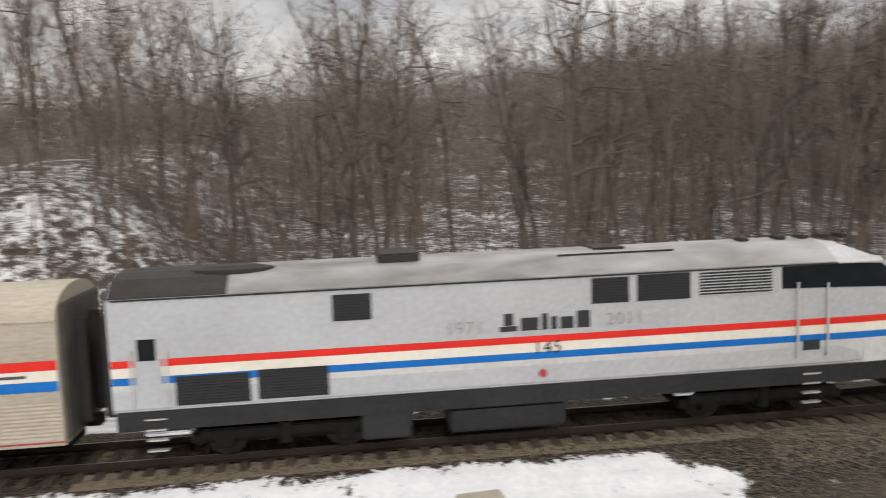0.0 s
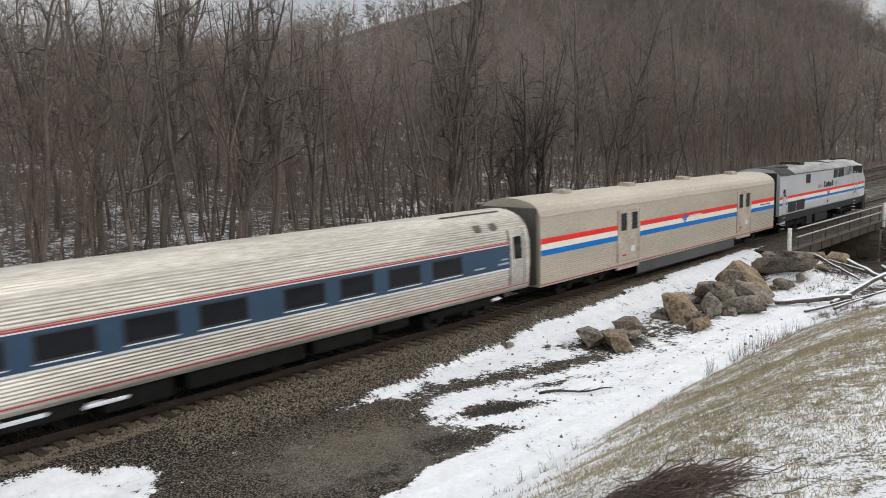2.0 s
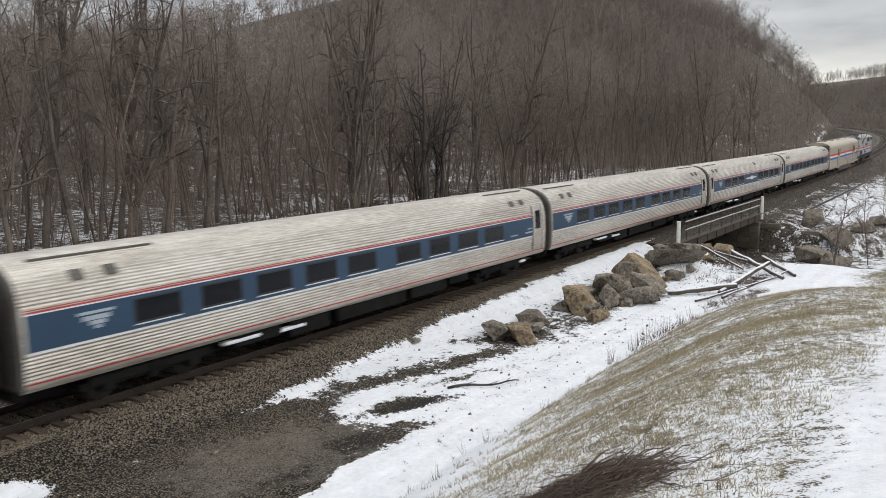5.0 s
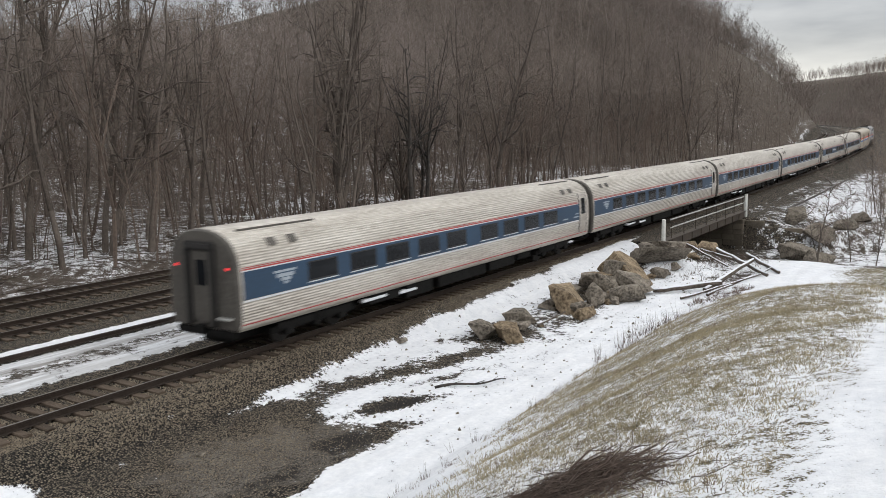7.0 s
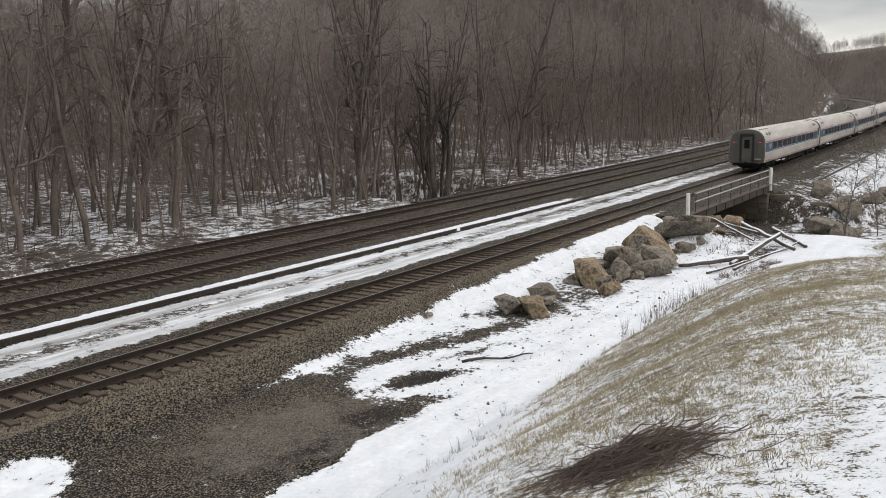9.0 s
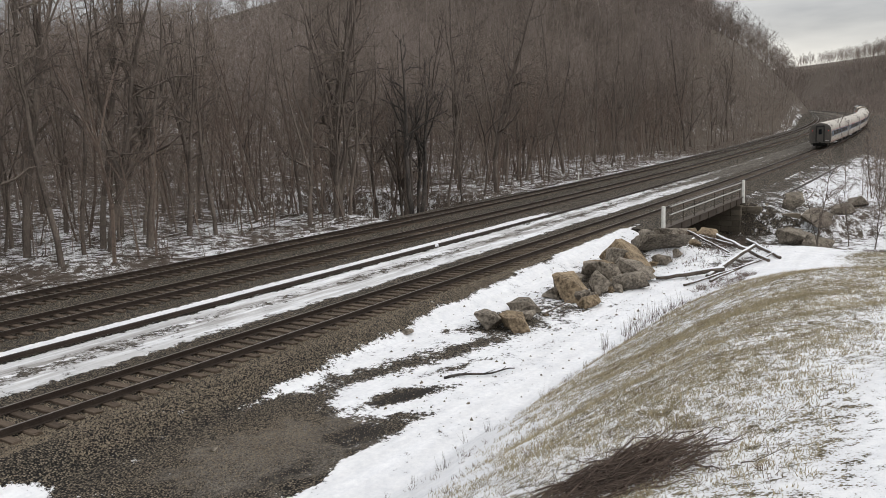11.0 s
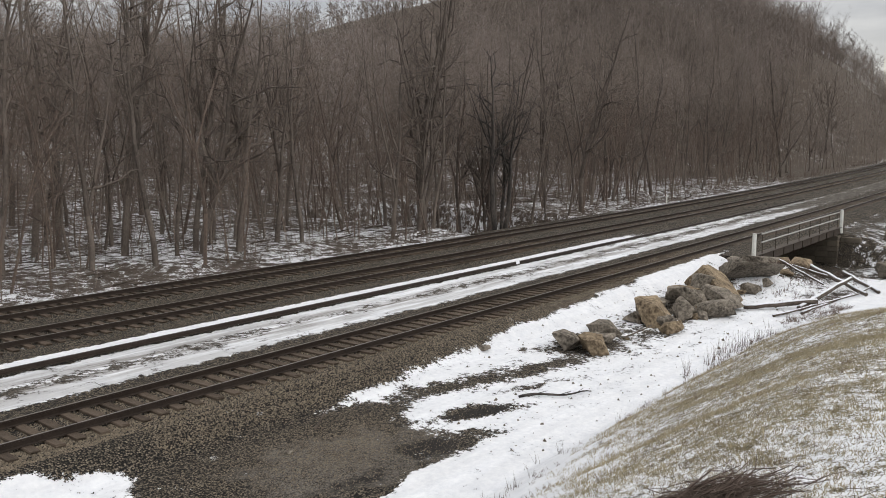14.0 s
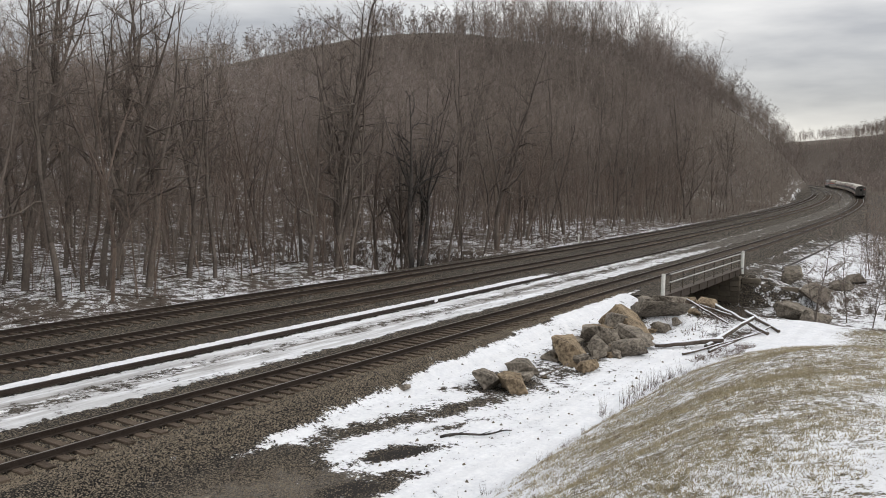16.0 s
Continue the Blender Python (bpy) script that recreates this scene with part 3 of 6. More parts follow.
def ballast_stones():
    """Loose stones over the beds and shoulders."""
    rng = np.random.default_rng(5)
    n = 75000
    s = -6 + 66 * rng.random(n) ** 1.4
    pick = rng.random(n)
    shoulder = np.where(s < 10, 0.9, 1.9)
    d = np.where(pick < 0.5, -0.85 - shoulder * rng.random(n) ** 1.2, np.where(pick < 0.72, rng.uniform(-0.72, 0.72, n), rng.uniform(0.8, 16.4, n)))
    d = np.where((d > 2.3) & (d < 6.8), -0.85 - shoulder * rng.random(n), d)
    size = 0.014 + 0.028 * rng.random(n) ** 1.5
    # finer stones strewn over the bare yard beside the shoulder
    k = 16000
    s = np.concatenate([s, rng.normal(13.2, 1.9, k)])
    d = np.concatenate([d, rng.normal(-5.2, 1.1, k)])
    size = np.concatenate([size, 0.007 + 0.02 * rng.random(k) ** 3])
    keep = (cover(s, d)["snow"] < 0.4) & (np.arange(len(s)) < n) | (cover(s, d)["snow"] < 0.15)
    s, d, size = s[keep], d[keep], size[keep]
    n = len(s)
    x, y = along(s, d)
    z = ground_height(s, d) + size * 0.15
    oct6 = np.array([(1, 0, -0.4), (-1, 0, -0.4), (0, 1, -0.4), (0, -1, -0.4), (0.3, 0.1, 1), (-0.3, -0.2, 0.9)], float)
    tri = np.array([(0, 2, 4), (2, 1, 5), (1, 3, 5), (3, 0, 4), (2, 5, 4), (3, 4, 5)])
    turn = rng.uniform(0, 6.28, n)
    v = oct6[None] * rng.uniform(0.6, 1.3, (n, 6, 1)) * size[:, None, None] * np.array([1, 0.85, 0.7])
    c, q = np.cos(turn)[:, None], np.sin(turn)[:, None]
    v = np.stack([v[..., 0] * c - v[..., 1] * q, v[..., 0] * q + v[..., 1] * c, v[..., 2]], -1) + np.stack([x, y, z], -1)[:, None]
    f = (tri[None] + 6 * np.arange(n)[:, None, None]).reshape(-1, 3)
    tagged(new("ballast_stones", mesh_from("ballast_stones", v.reshape(-1, 3), f, STONE)), "loose brown and grey ballast stones", "ballast", kind="stuff")


ballast_stones()


# ---------------------------------------------------------------- bridge over the stream
def build_bridge():
    b = thing("bridge", "short railway bridge with a rusty girder, stone abutments and a pale railing", "bridge", kind="structure")
    S, D = np.meshgrid(np.arange(BRIDGE_A - 1.2, BRIDGE_B + 1.4, 0.4), np.arange(-3.4, 16.5, 0.2), indexing="ij")
    x, y = along(S, D)
    top = -0.186 + rise(S)
    n, k = S.shape
    i = np.arange(n * k).reshape(n, k)
    up = np.stack([x, y, top], -1).reshape(-1, 3)
    quads = np.stack([i[:-1, :-1], i[1:, :-1], i[1:, 1:], i[:-1, 1:]], -1).reshape(-1, 4)
    rim = np.concatenate([i[:, 0], i[-1, 1:], i[::-1, -1][1:], i[0, ::-1][1:-1]])
    nxt = np.roll(rim, -1)
    walls = np.stack([rim, rim + n * k, nxt + n * k, nxt], -1)
    deck = mesh_from("deck", np.concatenate([up, up - [0, 0, 0.6]]), np.concatenate([quads, quads[:, ::-1] + n * k, walls]), GROUND)
    for name, values in cover(S, D).items():
        values = np.broadcast_to(values, S.shape).astype(np.float32).ravel()
        values = np.where(D.ravel() < -1.8, 0.05, values) if name == "snow" else values
        deck.attributes.new(name, "FLOAT", "POINT").data.foreach_set("value", np.concatenate([values, values]).astype(np.float32))
    part("deck", deck, None, b, "ballasted bridge deck")
    g = part("girder", box(BRIDGE_A - 0.6, BRIDGE_B + 0.6, LINE_Y - 3.75, LINE_Y - 3.42, -0.72, -0.2, 0.03), RUST, b, "rust-brown steel edge girder")
    for i in range(9):
        x = BRIDGE_A + 1 + i * 2.1
        part("stiffener", box(x, x + 0.08, LINE_Y - 3.80, LINE_Y - 3.752, -0.69, -0.24), RUST, g)
    part("girder_flange", box(BRIDGE_A - 0.6, BRIDGE_B + 0.6, LINE_Y - 3.9, LINE_Y - 3.4, -0.198, -0.15), RUST, g)
    # abutments in courses of rough blocks
    rnd = random.Random(8)
    for name, x0, x1, ends in (("abutment", BRIDGE_B - 0.6, BRIDGE_B + 1.2, 1), ("abutment", BRIDGE_A - 1.2, BRIDGE_A + 0.6, -1)):
        a = part(name, box(x0 + 0.15, x1 - 0.15, LINE_Y - 3.6, LINE_Y + 16.2, -3.8, -0.78), MASONRY, b, "dark wet stone abutment")
        z = -3.7
        while z < -0.85:
            h = rnd.uniform(0.36, 0.5)
            y = LINE_Y - 3.9
            while y < LINE_Y + 2:
                w = rnd.uniform(0.6, 1.2)
                part("stone_block", box(x0 + rnd.uniform(-0.04, 0.04), x1, y, min(y + w, LINE_Y + 2) - 0.03, z, min(z + h - 0.025, -0.8), 0.03), MASONRY, a)
                y += w
            z += h
    # wing wall that runs out from the far abutment
    w = part("wing_wall", box(BRIDGE_B + 0.2, BRIDGE_B + 0.7, LINE_Y - 8.2, LINE_Y - 3.9, -3.9, -1.4), MASONRY, b, "dark stone wing wall, broken at its top")
    z = -3.6
    k = 0
    while z < -0.9:
        h = rnd.uniform(0.36, 0.5)
        y, end = LINE_Y - 4.0 - 4.4 + 1.1 * k, LINE_Y - 3.95
        while y < end:
            q = rnd.uniform(0.6, 1.3)
            part("stone_block", box(BRIDGE_B - 0.1 + rnd.uniform(-0.05, 0.05), BRIDGE_B + 1.0, y, min(y + q, end) - 0.03, z, z + h - 0.025, 0.03), MASONRY, w)
            y += q
        z += h
        k += 0.55
    # railing
    r = thing("bridge_railing", "pale pipe railing along the edge of the bridge", "railing")
    yy = LINE_Y - 3.72
    for zz in (1.0, 0.5):
        part("rail_bar", rod((BRIDGE_A + 0.8, yy, zz), (BRIDGE_B + 0.2, yy, zz), 0.045), RAILING, r)
    for i in range(8):
        x = BRIDGE_A + 1 + i * (BRIDGE_B - BRIDGE_A - 1.2) / 7
        part("stanchion", rod((x, yy, -0.16), (x, yy, 1.04), 0.032), RUST, r)
    for x in (BRIDGE_A - 0.6, BRIDGE_B + 0.9):
        p = on_ground(x, LINE_Y - 3.75)
        post = tagged(new("white_post", rod((0, 0, -0.3), (0, 0, 1.15 - p.z), 0.13, 0.12, 10).to_mesh(me := bpy.data.meshes.new("white_post")) or me), "white painted post at the end of the bridge railing", "post", "white posts by the line")
        me.materials.append(POST_WHITE)
        post.location = p


build_bridge()


def marker_post(s, d, h, label):
    me = bpy.data.meshes.new("marker_post")
    bm = rod((0, 0, -0.3), (0, 0, h - 0.06), 0.09, 0.085, 10)
    rod((0, 0, h - 0.06), (0, 0, h), 0.085, 0.04, 10, bm)
    bm.to_mesh(me)
    bm.free()
    me.materials.append(POST_WHITE)
    ob = tagged(new("marker_post", me), label, "post", "white posts by the line")
    p = spot(s, d)
    ob.location = (p.x, p.y, ground_at(s, d))


marker_post(57.6, 20.0, 1.25, "short white marker post at the edge of the woods")
marker_post(86.0, 18.2, 1.1, "short white marker post beside the far track")


# ---------------------------------------------------------------- rocks, logs and debris
def rock_mesh(seed):
    """A broken block with flat faces and sharp, chipped edges, two units across."""
    rnd = random.Random(seed)
    bm = bmesh.new()
    for _ in range(15):
        q = Vector((rnd.uniform(-1, 1), rnd.uniform(-1, 1), rnd.uniform(-1, 1)))
        bm.verts.new(q / max(abs(q.x), abs(q.y), abs(q.z)) * rnd.uniform(0.82, 1.0))
    bmesh.ops.convex_hull(bm, input=bm.verts)
    bmesh.ops.delete(bm, geom=[v for v in bm.verts if not v.link_faces], context="VERTS")
    bmesh.ops.dissolve_limit(bm, angle_limit=0.2, verts=bm.verts, edges=bm.edges)
    bmesh.ops.bevel(bm, geom=list(bm.edges), offset=0.035, segments=1, affect="EDGES")
    bmesh.ops.triangulate(bm, faces=bm.faces)
    for _ in range(2):
        bmesh.ops.subdivide_edges(bm, edges=[e for e in bm.edges if e.calc_length() > 0.3], cuts=1)
        bmesh.ops.triangulate(bm, faces=bm.faces)
    for v in bm.verts:
        layer = 0.035 * math.sin(v.co.z * 9 + seed) if seed % 2 else 0
        v.co += v.co * (0.05 * noise.noise(v.co * 2.1 + Vector((seed, 0, 0))) + 0.035 * noise.noise(v.co * 6 + Vector((0, seed, 0))) + layer * 0.6)
    return bm


def rock(x, y, sx, sy, sz, seed, material, label, turn=0.0, tilt=0.0, sink=0.25, dz=0.0):
    bm = rock_mesh(seed)
    for v in bm.verts:
        v.co = Vector((v.co.x * sx, v.co.y * sy, v.co.z * sz))
    me = bpy.data.meshes.new("boulder")
    bm.to_mesh(me)
    bm.free()
    me.materials.append(material)
    ob = tagged(new("boulder", me), label, "rock", "rock pile by the track")
    p = on_ground(x, y)
    ob.matrix_basis = pose(p.x, p.y, p.z + sz * (1 - 2 * sink) + dz, tilt, tilt * 0.6, turn)
    return ob


GREY_LABEL, TAN_LABEL = "rough grey sandstone boulder lying in the snow", "tan and rust-stained sandstone boulder lying in the snow"
# place, half sizes, lift, turn, tilt
ROCKS = [
    (24.95, 14.1, 0.62, 0.5, 0.46, 0, 20, 8, GREY_LABEL), (25.05, 13.15, 0.5, 0.45, 0.46, 0, 40, -8, TAN_LABEL), (27.6, 14.2, 0.68, 0.5, 0.42, 0, 70, 10, GREY_LABEL), (26.6, 13.5, 0.4, 0.3, 0.22, 0, 0, 0, GREY_LABEL),
    (30.5, 13.2, 0.62, 0.95, 0.62, 0.05, -25, 14, TAN_LABEL), (31.6, 14.2, 0.5, 0.45, 0.45, 0.1, 30, 10, GREY_LABEL), (32.5, 12.85, 0.35, 0.62, 0.5, 0.05, -40, 24, GREY_LABEL), (33.6, 12.1, 0.6, 0.85, 0.45, 0, -30, -14, GREY_LABEL),
    (35.4, 12.25, 0.7, 1.0, 0.4, 0.25, -20, 16, GREY_LABEL), (37.0, 12.9, 1.0, 1.45, 0.8, 0.2, -30, 18, TAN_LABEL), (35.9, 14.3, 0.7, 0.85, 0.42, 0.1, 10, -10, TAN_LABEL), (34.3, 13.5, 0.7, 0.8, 0.55, 0.15, 45, 12, GREY_LABEL), (36.4, 13.7, 0.7, 0.6, 0.75, 0.3, 20, 20, GREY_LABEL),
    (40.9, 13.1, 0.9, 1.4, 0.75, 0.05, -28, 6, GREY_LABEL), (40.0, 11.75, 0.22, 0.24, 0.3, 0, 0, 10, GREY_LABEL), (44.6, 13.6, 0.8, 1.1, 0.4, 0.1, -20, 12, GREY_LABEL), (47.4, 12.2, 0.6, 0.5, 0.45, 0, 0, 0, TAN_LABEL), (33.4, 14.6, 0.5, 0.5, 0.25, 0, 0, 0, GREY_LABEL),
    (46.0, 14.9, 1.3, 0.8, 0.45, 0, 30, 5, GREY_LABEL), (63.5, 9.6, 1.6, 1.2, 1.0, 0, 50, 10, GREY_LABEL), (67.5, 9.2, 1.2, 1.0, 1.0, 0, 0, 10, GREY_LABEL), (70.5, 11.5, 1.0, 0.8, 1.1, 0, 20, 5, GREY_LABEL),
    (72.0, 8.0, 0.9, 0.8, 0.6, 0, 70, 0, GREY_LABEL), (60.5, 8.2, 1.2, 0.9, 0.7, 0, 10, 10, GREY_LABEL), (78.0, 7.5, 1.2, 0.9, 0.7, 0, 0, 5, GREY_LABEL), (66.0, 11.2, 1.0, 0.8, 0.6, 0, 60, 5, GREY_LABEL), (22.4, 15.9, 0.2, 0.14, 0.1, 0, 0, 0, GREY_LABEL), (12.2, 14.2, 0.12, 0.08, 0.05, 0, 0, 0, GREY_LABEL),
]
for i, (x, y, sx, sy, sz, lift, turn, tilt, lab) in enumerate(ROCKS):
    rock(x, y, sx * 1.15, sy * 1.15, sz * 0.85, i * 3 + 1, ROCK_TAN if lab is TAN_LABEL else ROCK_GREY, lab, turn, tilt, 0.2 if sz > 0.3 else 0.1, lift)

# smaller broken stones between the boulders
rnd = random.Random(77)
for i in range(58):
    f = rnd.random()
    x, y, big = (rnd.uniform(29.5, 39.5), rnd.uniform(12.0, 14.6), rnd.uniform(0.14, 0.38)) if f < 0.62 else (rnd.uniform(24.2, 28.5), rnd.uniform(13.0, 15.0), rnd.uniform(0.1, 0.26)) if f < 0.82 else (rnd.uniform(41.5, 48), rnd.uniform(10.5, 14.5), rnd.uniform(0.15, 0.4))
    tan = rnd.random() < 0.35
    rock(x, y, big * rnd.uniform(1.0, 1.6), big, big * rnd.uniform(0.5, 0.9), 300 + i, ROCK_TAN if tan else ROCK_GREY, "small broken tan stone wedged between the boulders" if tan else "small broken grey stone wedged between the boulders", rnd.uniform(0, 180), rnd.uniform(-15, 15), 0.2)


def log(a, b, r0, r1, seed, label="fallen log with snow along its top", snow=True):
    rnd = random.Random(seed)
    a, b = Vector(a), Vector(b)
    t = thing("fallen_log", label, "log", "fallen logs by the rocks")
    rings, caps = [], []
    side = (b - a).cross(Vector((0, 0, 1))).normalized()
    top = side.cross(b - a).normalized()
    for i in range(8):
        f = i / 7
        c = a.lerp(b, f) + side * rnd.uniform(-1, 1) * r0 * 0.28 + top * rnd.uniform(-1, 1) * r0 * 0.16
        r = (r0 + (r1 - r0) * f) * 0.6
        rings.append([c + (side * math.cos(q * math.pi / 4) + top * math.sin(q * math.pi / 4)) * r * rnd.uniform(0.88, 1.1) for q in range(8)])
        caps.append([c + side * u * r + top * (v * r) for u, v in ((-0.7, 0.7), (-0.5, 1.02), (0, 1.22), (0.5, 1.02), (0.7, 0.7))])
    part("trunk", loft(rings), LOG, t, smooth=True)
    if snow:
        part("snow_cap", loft(caps), SNOW, t, "snow lying along the log", smooth=True)


def g3(x, y, dz):
    return tuple(on_ground(x, y, dz))


log(g3(35.4, 11.3, 0.12), g3(37.6, 8.9, 0.25), 0.16, 0.2, 1)
log(g3(36.6, 9.4, 0.1), g3(42.2, 8.6, 0.7), 0.2, 0.15, 2)
log(g3(48.4, 12.2, 0.35), g3(40.8, 7.6, 0.12), 0.22, 0.16, 3)
log(g3(49.0, 10.4, 0.2), g3(43.0, 7.5, 0.1), 0.2, 0.14, 4)
log(g3(34.8, 9.9, 0.06), g3(40.5, 7.8, 0.15), 0.09, 0.06, 5)
log(g3(35.6, 9.0, 0.08), g3(43.5, 7.9, 0.2), 0.11, 0.07, 6)
log(g3(44.6, 12.6, 0.2), g3(42.4, 9.8, 0.2), 0.12, 0.08, 10)
log(g3(47.0, 12.9, 0.15), g3(44.2, 9.4, 0.25), 0.15, 0.1, 11)
log(g3(26.8, 12.8, 0.25), g3(29.0, 12.7, 0.3), 0.06, 0.04, 7, "short weathered pole between the rocks", False)
log(g3(13.5, 14.75, 0.08), g3(14.7, 15.6, 0.09), 0.045, 0.04, 8, "short pale stick lying on the ballast", False)


def crooked_branch():
    r = random.Random(4)
    t = thing("crooked_branch", "crooked dark branch lying in the snow", "branch")
    rings = []
    for i in range(12):
        f = i / 11
        x, y = 19.2 + 1.75 * f + 0.12 * math.sin(f * 9), 12.2 - 1.4 * f + 0.16 * math.sin(f * 7 + 1)
        c, k = on_ground(x, y, 0.03 + 0.05 * math.sin(f * math.pi)), 0.045 * (1 - 0.65 * f)
        rings.append([c + Vector((0.6 * math.cos(a), 0.8 * math.cos(a), math.sin(a))) * k for a in np.arange(6) * math.pi / 3])
    part("stem", loft(rings), BARK_DARK, t, smooth=True)
    for i in (2, 5, 8):
        c = sum(rings[i], Vector()) / 6
        part("side_shoot", rod(c, c + Vector((r.uniform(0.1, 0.4), r.uniform(-0.4, 0.3), 0.12)), 0.014, 0.005, 5), BARK_DARK, t)


crooked_branch()

block = box(-0.5, 0.5, -0.35, 0.35, -0.1, 0.22, 0.03)
slab = tagged(part("concrete_slab", block, mat("pale_concrete", (0.42, 0.38, 0.30), 0.8, 0, 0.2, 2, 20, 0.3)), "pale concrete slab lying in snow beside the line", "slab")
slab.matrix_basis = Matrix.Translation(on_ground(2.9, 15.5)) @ pose(0, 0, 0.02, 0, 0, 6)


# ---------------------------------------------------------------- plants
def segment_arrays(segs, sides):
    """Tapered bars for rows of start, end, radii; bars with no end radius come to a point."""
    p0, p1 = np.array([q[0] for q in segs]), np.array([q[1] for q in segs])
    r0, r1 = np.array([q[2] for q in segs])[:, None, None], np.array([q[3] for q in segs])[:, None, None]
    ax = p1 - p0
    ax /= np.linalg.norm(ax, axis=1, keepdims=True) + 1e-9
    ref = np.where(np.abs(ax[:, 2:3]) > 0.9, np.array([[1.0, 0, 0]]), np.array([[0, 0, 1.0]]))
    u = np.cross(ax, ref)
    u /= np.linalg.norm(u, axis=1, keepdims=True) + 1e-9
    w = np.cross(ax, u)
    a = np.arange(sides) * 2 * np.pi / sides
    ring = u[:, None] * np.cos(a)[None, :, None] + w[:, None] * np.sin(a)[None, :, None]
    return p0[:, None] + ring * r0, p1[:, None] + ring * r1, p1


def bars(segs, sides, pointed=False):
    if not len(segs):
        return np.zeros((0, 3)), np.zeros((0, 3), int), np.zeros((0, 4), int)
    lo, hi, tip = segment_arrays(segs, sides)
    n, k = len(segs), sides
    j = np.arange(k)
    if pointed:
        v = np.concatenate([lo, tip[:, None]], 1)
        f = np.stack([j, (j + 1) % k, np.full(k, k)], -1)[None] + ((k + 1) * np.arange(n))[:, None, None]
        return v.reshape(-1, 3), f.reshape(-1, 3), np.zeros((0, 4), int)
    v = np.concatenate([lo, hi], 1)
    f = np.stack([j, (j + 1) % k, (j + 1) % k + k, j + k], -1)[None] + (2 * k * np.arange(n))[:, None, None]
    return v.reshape(-1, 3), np.zeros((0, 3), int), f.reshape(-1, 4)


def needles(segs):
    """Fine twigs, a single sliver each."""
    p0, p1, w = np.array([q[0] for q in segs]), np.array([q[1] for q in segs]), np.array([q[2] for q in segs])[:, None]
    ax = p1 - p0
    k = np.arange(len(segs))[:, None]
    ref = np.concatenate([np.cos(k * 2.4), np.sin(k * 2.4), 0.3 + 0 * k], 1)
    u = np.cross(ax, ref)
    u /= np.linalg.norm(u, axis=1, keepdims=True) + 1e-9
    v = np.stack([p0 - u * w, p0 + u * w, p1], 1).reshape(-1, 3)
    return v, np.arange(3 * len(segs)).reshape(-1, 3), np.zeros((0, 4), int)


def gather(groups):
    verts, tris, quads, n = [], [], [], 0
    for v, t, q in groups:
        verts.append(v)
        tris.append(t + n)
        quads.append(q + n)
        n += len(v)
    return np.concatenate(verts), np.concatenate(tris), np.concatenate(quads)


def grow(seed, height, r, fork, limbs, twigs, lean=0.03, spread=0.55):
    """A bare tree: the trunk's bars, the limbs' bars and the twigs."""
    rng = np.random.default_rng(seed)
    trunk, limb, twig = [], [], []

    def stem(p, ax, length, r, k):
        pts = [(p.copy(), r)]
        for i in range(k):
            ax = ax + rng.normal(0, 0.085, 3) * [1, 1, 0] + [0, 0, 0.12]
            ax = ax / np.linalg.norm(ax)
            p = p + ax * length / k
            pts.append((p.copy(), r * (1 - 0.88 * ((i + 1) / k) ** 1.05)))
        for (a, ra), (b, rb) in zip(pts, pts[1:]):
            trunk.append((a, b, ra, rb))
        return pts

    def shoot(p, ax, length, r, depth):
        steps = 5 if depth == 0 else 3
        q = p
        for i in range(steps):
            ax = ax + rng.normal(0, 0.27, 3) + [0, 0, 0.07]
            ax = ax / np.linalg.norm(ax)
            e = q + ax * length / steps
            ra, rb = r * (1 - i / (steps + 0.4)), r * (1 - (i + 1) / (steps + 0.4))
            (limb if ra > 0.012 else twig).append((q, e, ra, rb if ra > 0.012 else 0.0))
            for _ in range(2 if depth == 0 else twigs):
                out = ax * 0.8 + rng.normal(0, 0.5, 3) + [0, 0, 0.12]
                out = out / np.linalg.norm(out)
                s = q + (e - q) * rng.random()
                if depth == 1:
                    twig.append((s, s + out * length * rng.uniform(0.25, 0.55), max(0.009, ra * 0.4), 0.0))
                else:
                    shoot(s, out, length * rng.uniform(0.3, 0.55), ra * 0.55, depth + 1)
            q = e

    first = stem(np.array([0, 0, -0.4]), np.array([rng.normal(0, lean), rng.normal(0, lean), 1.0]), height + 0.4, r * 1.15, 11)
    stems = [(first, height, fork)]
    for _ in range(1 + (r > 0.12) + (r > 0.18)):
        i = int(rng.uniform(fork * 0.9, fork * 1.6) * 11)
        a = rng.uniform(0, 6.28)
        stems.append((stem(first[i][0], np.array([np.cos(a), np.sin(a), 0]) * rng.uniform(0.25, 0.5) + [0, 0, 1.0], height * (1 - i / 11) * rng.uniform(0.75, 0.95), first[i][1] * rng.uniform(0.55, 0.8), 8), height * (1 - i / 11), 0.25))
    for pts, tall, low in stems:
        k = len(pts) - 1
        n = limbs if pts is first else limbs // 2
        for i in range(n):
            f = low + (1 - low) * ((i + rng.random()) / n) * 0.97
            j = min(int(f * k), k - 1)
            q, rr = pts[j][0] + (pts[j + 1][0] - pts[j][0]) * (f * k - j), pts[j][1]
            a = rng.uniform(0, 2 * np.pi)
            out = np.array([np.cos(a) * spread * 1.6, np.sin(a) * spread * 1.6, rng.uniform(0.15, 1.05) + 0.4 * f])
            shoot(q, out / np.linalg.norm(out), tall * rng.uniform(0.17, 0.36) * (1.25 - 0.7 * f), max(0.03, rr * rng.uniform(0.55, 0.8)), 0)
    return trunk, limb, twig


